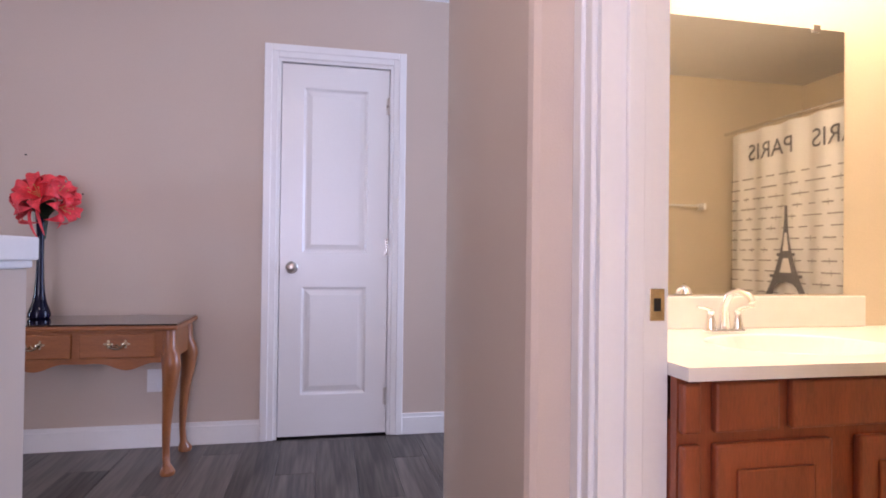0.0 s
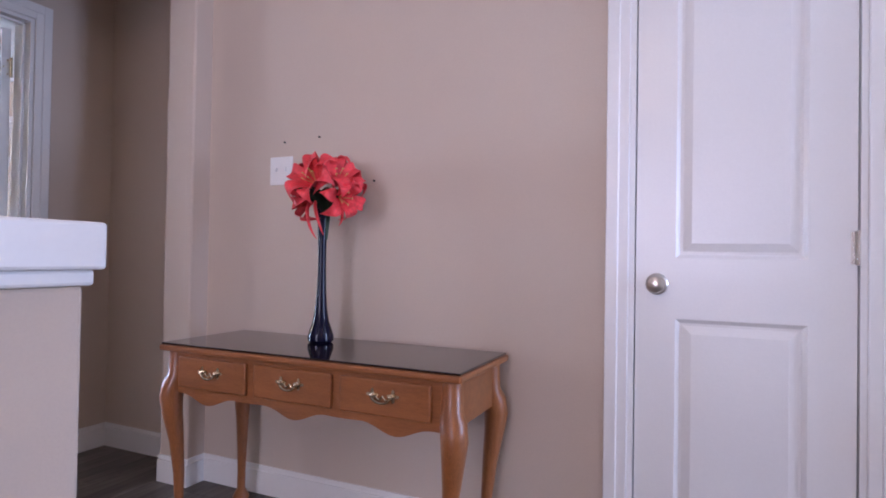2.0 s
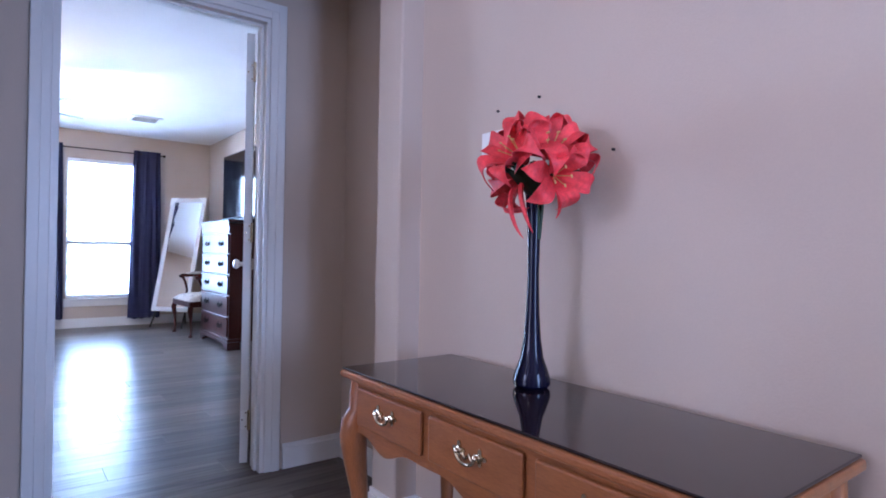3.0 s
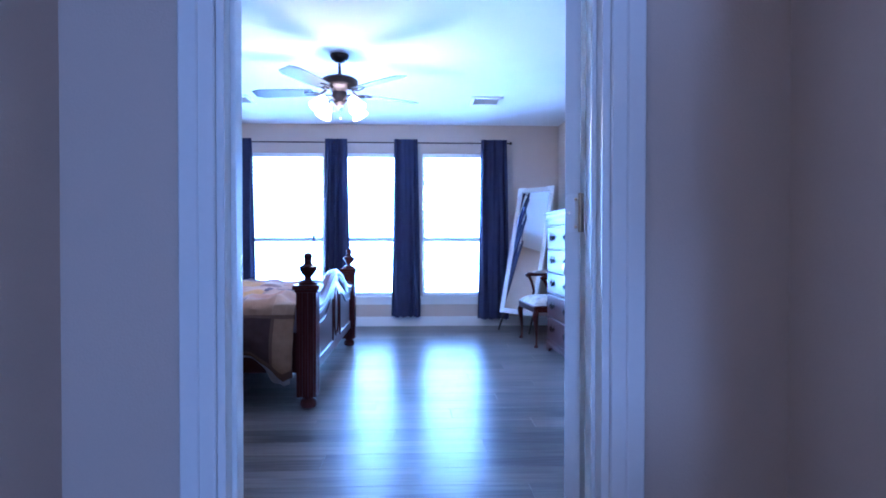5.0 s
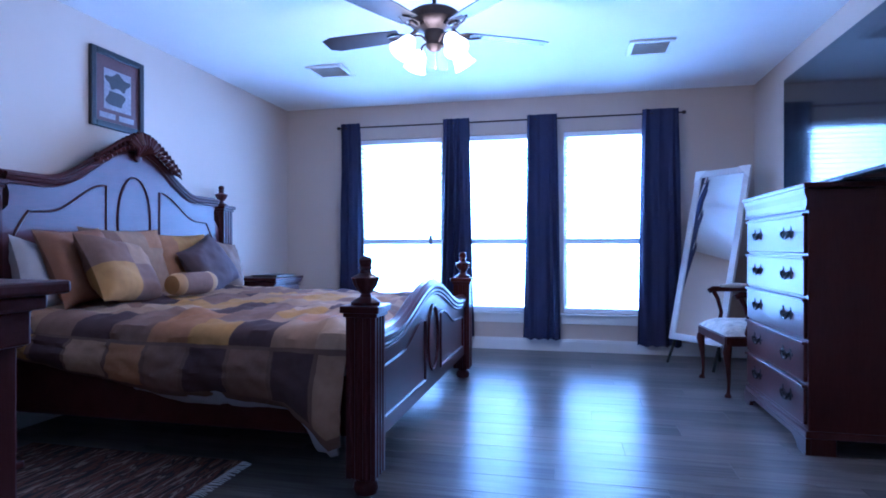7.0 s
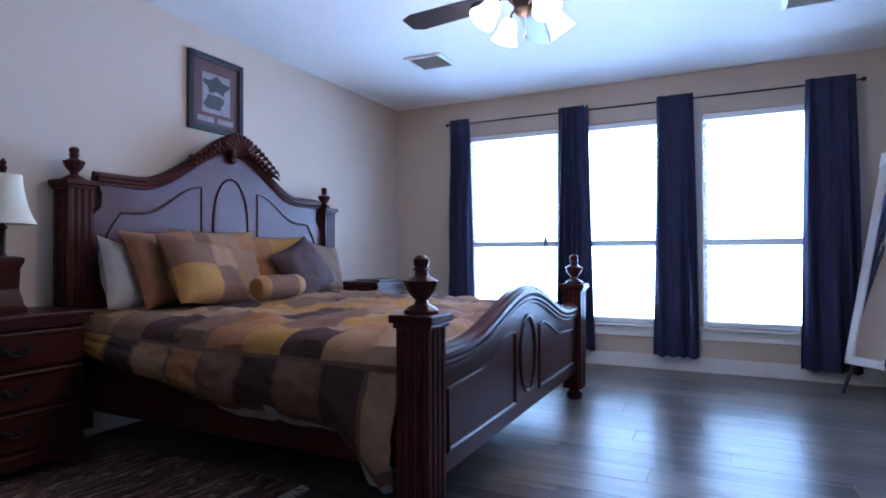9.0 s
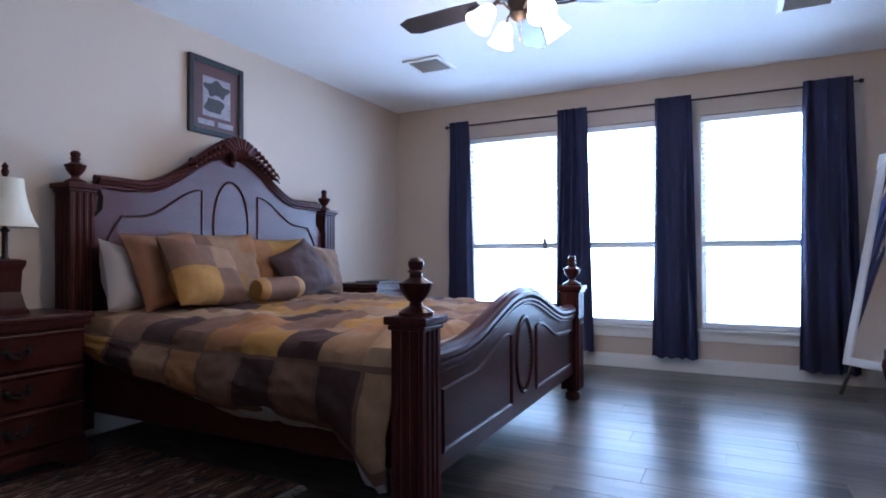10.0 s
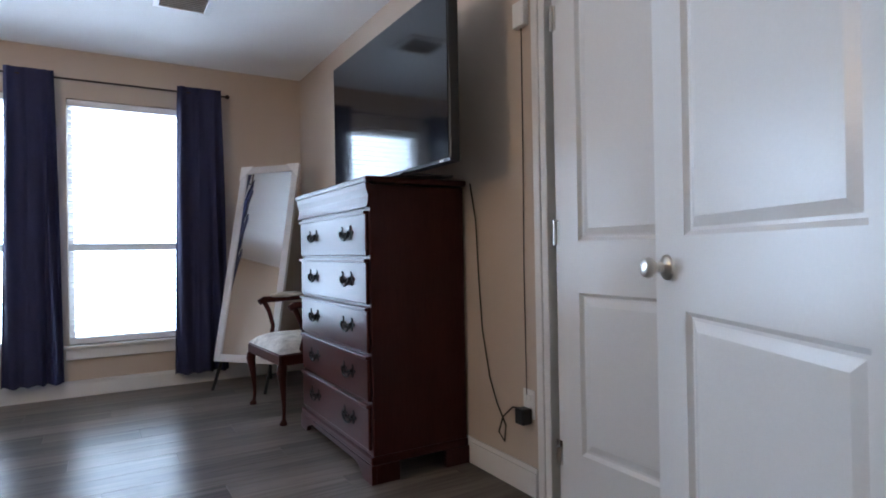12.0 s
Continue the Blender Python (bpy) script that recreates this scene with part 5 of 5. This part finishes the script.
# ---- framed picture ----
pc = thing("framed_picture", pose(-5.57, S, 1.998, 0, 0, 180), "dark-framed picture with rust mat above the headboard", "picture")
for a in ((-0.225, -0.185, -0.25, 0.25), (0.185, 0.225, -0.25, 0.25), (-0.185, 0.185, -0.25, -0.21), (-0.185, 0.185, 0.21, 0.25)):
    part("frame_bar", boxes((a[0], a[1], -0.028, 0, a[2], a[3]), bevel=0.006), BLACK, pc)
part("mat_board", boxes((-0.186, 0.186, -0.012, -0.002, -0.211, 0.211)), PRINTA, pc)
part("print", boxes((-0.115, 0.115, -0.0145, -0.0125, -0.125, 0.135)), PRINTB, pc)
pr = bpy.data.objects["print"]
part("print_shape", prism(bmesh.new(), [(0.10 * math.cos(a) * (1 + 0.2 * math.sin(3 * a)), 0.06 + 0.05 * math.sin(a) * (1 + 0.3 * math.sin(5 * a))) for a in [2 * math.pi * k / 30 for k in range(30)]], -0.0155, -0.0147, "y"), PRINTC, pr)
part("print_shape", prism(bmesh.new(), [(-0.02 + 0.075 * math.cos(a) * (1 + 0.2 * math.sin(4 * a)), -0.05 + 0.06 * math.sin(a) * (1 + 0.25 * math.cos(2 * a))) for a in [2 * math.pi * k / 30 for k in range(30)]], -0.0155, -0.0147, "y"), PRINTC, pr)
for u in (-0.085, 0.075):
    part("caption_bar", boxes((u - 0.065, u + 0.065, -0.0145, -0.0125, -0.185, -0.15)), PRINTB, pc)

# ---- ceiling fan ----
fan = thing("ceiling_fan", pose(FAN[0], FAN[1], H), "dark bronze five-blade ceiling fan with lit glass shades", "ceiling fan")
part("canopy", lathe(bmesh.new(), [(0.068, 0), (0.070, -0.012), (0.060, -0.035), (0.035, -0.055), (0.016, -0.062)], 24), FANMETAL, fan, "", True)
part("downrod", lathe(bmesh.new(), [(0.011, -0.05), (0.011, -0.165)], 12), FANMETAL, fan)
part("motor", lathe(bmesh.new(), [(0.03, -0.15), (0.055, -0.16), (0.115, -0.178), (0.138, -0.195), (0.140, -0.235), (0.125, -0.255), (0.075, -0.27), (0.055, -0.282), (0.055, -0.315), (0.045, -0.335), (0.048, -0.36), (0.03, -0.385), (0.008, -0.395)], 32), FANMETAL, fan, "", True)
for k in range(5):
    a = radians(-25 + 72 * k)
    R = Matrix.Rotation(a, 4, "Z")
    bm = bmesh.new()
    sweep(bm, [R @ Vector(p) for p in ((0.10, 0, -0.262), (0.15, 0.0, -0.292), (0.20, 0.0, -0.288))], [0.012, 0.008, 0.008], 6)
    for s in (-1, 1):
        sweep(bm, [R @ Vector(p) for p in ((0.13, 0, -0.290), (0.17, s * 0.035, -0.290), (0.22, s * 0.035, -0.286), (0.27, s * 0.012, -0.284))], 0.006, 5)
    arm = part("blade_iron", bm, FANMETAL, fan, "", True)
    bm = bmesh.new()
    ol = [(0.20, -0.052), (0.35, -0.062), (0.60, -0.068), (0.655, -0.045), (0.66, 0.045), (0.60, 0.068), (0.35, 0.062), (0.20, 0.052)]
    prism(bm, ol, -0.003, 0.003, "z")
    bm.transform(R @ Matrix.Translation((0, 0, -0.280)) @ Matrix.Rotation(radians(11), 4, "X"))
    part("blade", bm, BLADE, arm, "dark wood fan blade")
for k in range(4):
    a = radians(46 + 90 * k)
    R = Matrix.Rotation(a, 4, "Z")
    arm = part("lamp_arm", sweep(bmesh.new(), [R @ Vector(p) for p in ((0.04, 0, -0.350), (0.080, 0, -0.320), (0.120, 0, -0.325), (0.140, 0, -0.352))], 0.006, 6), FANMETAL, fan, "", True)
    bm = bmesh.new()
    M = R @ Matrix.Translation((0.140, 0, -0.345)) @ Matrix.Rotation(radians(-38), 4, "Y")
    prof = [(0.020, 0.0), (0.030, -0.010), (0.042, -0.035), (0.048, -0.065), (0.055, -0.09), (0.066, -0.11)]
    lathe(bm, prof + [(r - 0.003, z) for r, z in prof[::-1]], 24)
    bm.transform(M)
    part("glass_shade", bm, SHADEGLASS, arm, "lit frosted glass bell shade", True)
part("pull_chain", sweep(bmesh.new(), [(0.01, 0.01, -0.39), (0.01, 0.01, -0.47)], 0.0015, 5), BRASS, fan)
part("chain_bead", lathe(bmesh.new(), [(0.001, -0.49), (0.006, -0.482), (0.006, -0.472), (0.001, -0.467)], 8, (0.01, 0.01, 0)), BRASS, fan)

# ---- ceiling vents ----
def vent(x, y):
    v = thing("ceiling_vent", pose(x, y, H), "white metal ceiling air register", "vent", "ceiling vents")
    part("backing", boxes((-0.125, 0.125, -0.125, 0.125, -0.004, 0)), mat("vent_shadow", (0.12, 0.12, 0.12), 0.8), v)
    for a in ((-0.155, -0.12, -0.155, 0.155), (0.12, 0.155, -0.155, 0.155), (-0.12, 0.12, -0.155, -0.12), (-0.12, 0.12, 0.12, 0.155)):
        part("rim", boxes((*a, -0.014, 0.0), bevel=0.004), WHITEP, v)
    for k in range(9):
        u = -0.105 + k * 0.0262
        bm = prism(bmesh.new(), [(u - 0.009, -0.006), (u + 0.009, -0.018), (u + 0.010, -0.016), (u - 0.008, -0.004)], -0.12, 0.12, "y")
        part("slat", bm, WHITEP, v)


vent(-6.69, 3.62)
vent(-6.72, 1.16)

# ---- bathroom ----
van = thing("vanity_cabinet", pose(1.307, 1.395, 0), "red cherry bathroom vanity cabinet with raised panel doors", "cabinet")
part("carcass", boxes((0.001, 1.30, 0.024, 0.483, 0.09, 0.690)), VANITY, van)
part("face_frame", boxes((0.001, 1.30, 0.004, 0.0235, 0.09, 0.772)), VANITY, van)
part("end_panel", boxes((1.282, 1.30, 0.0237, 0.483, 0.6905, 0.772)), VANITY, van)
part("toe_kick", boxes((0.001, 1.30, 0.07, 0.48, 0.0, 0.09)), VANITY, van)
for x0, x1 in ((-0.0, 0.042), (0.068, 0.208), (0.232, 0.47), (0.50, 0.73), (0.77, 1.0), (1.03, 1.26)):
    part("drawer_front", boxes((x0 + 0.002, x1, -0.014, 0.0035, 0.672, 0.766), bevel=0.006), VANITY, van)
for x0, x1 in ((0.0, 0.042), (0.068, 0.326), (0.384, 0.65), (0.68, 0.95), (0.99, 1.26)):
    d = part("cabinet_door", boxes((x0 + 0.002, x1, -0.014, 0.0035, 0.13, 0.652), bevel=0.006), VANITY, van)
    if x1 - x0 > 0.1:
        part("raised_panel", boxes((x0 + 0.045, x1 - 0.045, -0.019, -0.0145, 0.18, 0.605), bevel=0.004), VANITY, d)
ct = thing("countertop", pose(1.307, 1.362, 0.773), "white cultured marble countertop with integral basin", "countertop")
bm = bmesh.new()
cx, cy, rx, ry = 0.45, 0.24, 0.22, 0.16
ring_o, ring_i = [], []
N2 = 48
def on_rect(a):
    c, s = math.cos(a), math.sin(a)
    k = min((0.45 if c < 0 else 0.88) / max(abs(c), 1e-6), (0.24 if s < 0 else 0.277) / max(abs(s), 1e-6))
    return cx + c * k, cy + s * k
ANG = [2 * math.pi * k / N2 for k in range(N2)]
for ca in (math.atan2(0.277, 0.88), math.atan2(0.277, -0.45), math.atan2(-0.24, -0.45) % (2 * math.pi), math.atan2(-0.24, 0.88) % (2 * math.pi)):
    ANG[min(range(N2), key=lambda k: abs(ANG[k] - ca))] = ca
lv = []
for rr, zz in ((1.0, 0.024), (0.97, 0.020), (0.85, -0.02), (0.55, -0.055), (0.1, -0.062)):
    lv.append([bm.verts.new((cx + rx * rr * math.cos(2 * math.pi * k / N2), cy + ry * rr * math.sin(2 * math.pi * k / N2), zz)) for k in range(N2)])
outer = [bm.verts.new((*on_rect(ANG[k]), 0.0245)) for k in range(N2)]
low = [bm.verts.new((v.co.x, v.co.y, 0.0)) for v in outer]
for a, b in ((outer, lv[0]), (lv[0], lv[1]), (lv[1], lv[2]), (lv[2], lv[3]), (lv[3], lv[4]), (low, outer)):
    for k in range(N2):
        j = (k + 1) % N2
        bm.faces.new((a[k], a[j], b[j], b[k]))
bm.faces.new(lv[4])
part("slab", bm, MARBLE, ct)
part("backsplash", boxes((0.001, 0.93, 0.498, 0.516, 0.0245, 0.115), bevel=0.004), MARBLE, ct)
fc = thing("faucet", pose(1.715, 1.80, 0.7975) @ Matrix.Scale(0.74, 4), "chrome two-handle bathroom faucet", "faucet")
part("deck", boxes((-0.075, 0.075, -0.022, 0.022, 0, 0.012), bevel=0.006), CHROME, fc)
part("spout", sweep(bmesh.new(), [(0, 0, 0.01), (0, 0, 0.09), (0.006, -0.02, 0.135), (0.015, -0.06, 0.150), (0.022, -0.10, 0.135), (0.024, -0.11, 0.115)], [0.020, 0.015, 0.013, 0.012, 0.012, 0.012], 12), CHROME, fc, "", True)
for s in (-1, 1):
    h = part("handle_post", lathe(bmesh.new(), [(0.022, 0.01), (0.020, 0.02), (0.013, 0.06), (0.015, 0.075), (0.004, 0.082)], 16, (s * 0.055, 0, 0)), CHROME, fc, "", True)
    part("lever", sweep(bmesh.new(), [(s * 0.055, 0, 0.078), (s * 0.085, -0.005, 0.088), (s * 0.115, -0.01, 0.092)], [0.007, 0.006, 0.005], 8), CHROME, h)
bmr = thing("bathroom_mirror", pose(1.77, 1.88, 0.893), "frameless bathroom wall mirror above the vanity", "mirror")
part("mirror_glass", boxes((-0.40, 0.40, -0.006, -0.001, 0.0, 0.775)), MIRROR, bmr)
for x in (-0.3, 0.3):
    part("clip", boxes((x - 0.012, x + 0.012, -0.011, -0.0005, 0.765, 0.785)), CHROME, bmr)
vl = thing("vanity_light", pose(1.95, 1.88, 2.10), "chrome vanity light bar with round bulbs", "lamp")
part("bar", boxes((-0.30, 0.30, -0.045, -0.001, -0.05, 0.05), bevel=0.006), CHROME, vl)
for x in (-0.2, 0.0, 0.2):
    part("bulb", lathe(bmesh.new(), [(0.014, 0), (0.016, 0.02), (0.034, 0.045), (0.042, 0.07), (0.034, 0.098), (0.002, 0.112)], 18, (x, -0.045, 0.0), Matrix.Rotation(radians(90), 3, "X")), BULB, vl, "lit round bulb", True)
tbar = thing("towel_bar", pose(3.2, -0.73, 1.40), "white towel bar on the bathroom wall", "towel bar")
part("bar", sweep(bmesh.new(), [(-0.35, 0.06, 0), (0.35, 0.06, 0)], 0.008, 8), WHITEP, tbar)
for x in (-0.35, 0.35):
    part("post", boxes((x - 0.012, x + 0.012, 0.0005, 0.075, -0.03, 0.02), bevel=0.004), WHITEP, tbar)
srod = thing("shower_rod", pose(3.78, 0, 1.975), "chrome shower curtain rod", "rod")
part("bar", sweep(bmesh.new(), [(0, -0.73, 0), (0, 1.88, 0)], 0.0125, 10), CHROME, srod)
sc = thing("shower_curtain", pose(3.78, 0, 0), "white shower curtain printed with grey writing and a tower", "shower curtain")
CURT = mat("white_curtain_cloth", (0.80, 0.79, 0.76), 0.8, var=0.03, bump=0.1)
INK = mat("grey_print", (0.16, 0.16, 0.17), 0.8)
PALEINK = mat("pale_grey_print", (0.30, 0.29, 0.28), 0.8)
bm = bmesh.new()
rows = []
for z in (0.25, 1.0, 1.945):
    f = [bm.verts.new((0.018 * math.sin(26 * y) - 0.002, y, z)) for y in [-0.66 + 2.2 * k / 90 for k in range(91)]]
    b = [bm.verts.new((v.co.x + 0.003, v.co.y, z)) for v in f]
    rows.append(f + b[::-1])
for a, b in zip(rows, rows[1:]):
    for k in range(len(a)):
        bm.faces.new((a[k], a[(k + 1) % len(a)], b[(k + 1) % len(a)], b[k]))
bm.faces.new(rows[0]), bm.faces.new(rows[-1])
part("cloth", bm, CURT, sc, "", True)
XP = -0.026


def printed(y0, z0, size, word):
    cu = bpy.data.curves.new("word", "FONT")
    cu.body, cu.size, cu.extrude = word, size, 0.0005
    ob = new("lettering", cu)
    dg = bpy.context.evaluated_depsgraph_get()
    me = bpy.data.meshes.new_from_object(ob.evaluated_get(dg))
    bpy.data.objects.remove(ob)
    me.materials.clear()
    me.materials.append(INK)
    o = new("lettering", me)
    o.parent = sc
    o.matrix_local = Matrix.Translation((XP, y0, z0)) @ Matrix(((0, 0, -1, 0), (-1, 0, 0, 0), (0, 1, 0, 0), (0, 0, 0, 1)))


for yy in (1.30, 0.55, -0.02):
    printed(yy, 1.72, 0.17, "PARIS")
bm = bmesh.new()
rnd = random.Random(3)
for r in range(14):
    z = 1.58 - r * 0.075
    y = -0.62
    while y < 1.4:
        L = rnd.uniform(0.05, 0.16)
        box(bm, XP, XP + 0.001, y, y + L, z, z + 0.008)
        if rnd.random() < 0.5:
            box(bm, XP, XP + 0.001, y + L * 0.5, y + L * 0.5 + 0.004, z - 0.015, z + 0.022)
        y += L + rnd.uniform(0.03, 0.06)
part("writing_bars", bm, PALEINK, sc, "lines of grey script")
for yc in (-0.08, 0.95):
    bm = bmesh.new()
    zb, ht = 0.74, 0.62
    wd = lambda t: 0.17 * (1 - t) ** 2.2 + 0.012
    pts = [(yc - wd(t), zb + ht * t) for t in [k / 14 for k in range(15)]] + [(yc + wd(t), zb + ht * t) for t in [1 - k / 14 for k in range(15)]]
    arch = [(yc + 0.115 * math.cos(a), zb + 0.10 * math.sin(a)) for a in [math.pi * k / 10 for k in range(11)]]
    prism(bm, pts + arch, XP - 0.002, XP - 0.001, "x")
    tw = part("printed_tower", bm, INK, sc, "grey printed tower")
    for t, e in ((0.22, 0.030), (0.46, 0.022)):
        part("platform", boxes((XP - 0.003, XP - 0.0021, yc - wd(t) - e, yc + wd(t) + e, zb + ht * t - 0.010, zb + ht * t + 0.010)), INK, tw)
    for t0, t1 in ((0.26, 0.42), (0.50, 0.70)):
        part("open_lattice", prism(bmesh.new(), [(yc - wd(t0) * 0.5, zb + ht * t0), (yc + wd(t0) * 0.5, zb + ht * t0), (yc + wd(t1) * 0.35, zb + ht * t1), (yc - wd(t1) * 0.35, zb + ht * t1)], XP - 0.003, XP - 0.0021, "x"), CURT, tw)
part("printed_hedge", boxes((XP - 0.001, XP, -0.66, 1.5, 0.66, 0.735)), INK, sc)
tub = thing("bathtub", pose(4.14, 0.0, 0), "white bathtub behind the shower curtain", "bathtub")
part("apron", boxes((-0.32, -0.27, -0.72, 1.87, 0, 0.40), bevel=0.01), MARBLE, tub)
part("basin", boxes((-0.268, 0.355, -0.72, 1.87, 0, 0.12)), MARBLE, tub)
st = thing("strike_plate", pose(1.282, 1.423, 0.905), "brass strike plate on the bathroom door jamb", "strike plate")
part("plate", boxes((-0.016, 0.014, -0.0025, -0.0005, -0.03, 0.03), bevel=0.0006), BRASS, st)
part("latch_hole", boxes((-0.008, 0.006, -0.0032, -0.0026, -0.012, 0.012)), BLACK, st)

st2 = thing("strike_plate", pose(E + 0.024, DY0 + 0.0165, 0.955), "brass strike plate on the bedroom door jamb", "strike plate")
part("plate", boxes((-0.014, 0.016, 0.0005, 0.0025, -0.03, 0.03), bevel=0.0006), BRASS, st2)
part("latch_hole", boxes((-0.006, 0.008, 0.0026, 0.0032, -0.012, 0.012)), BLACK, st2)

# ---- planks laid last ----
planks()
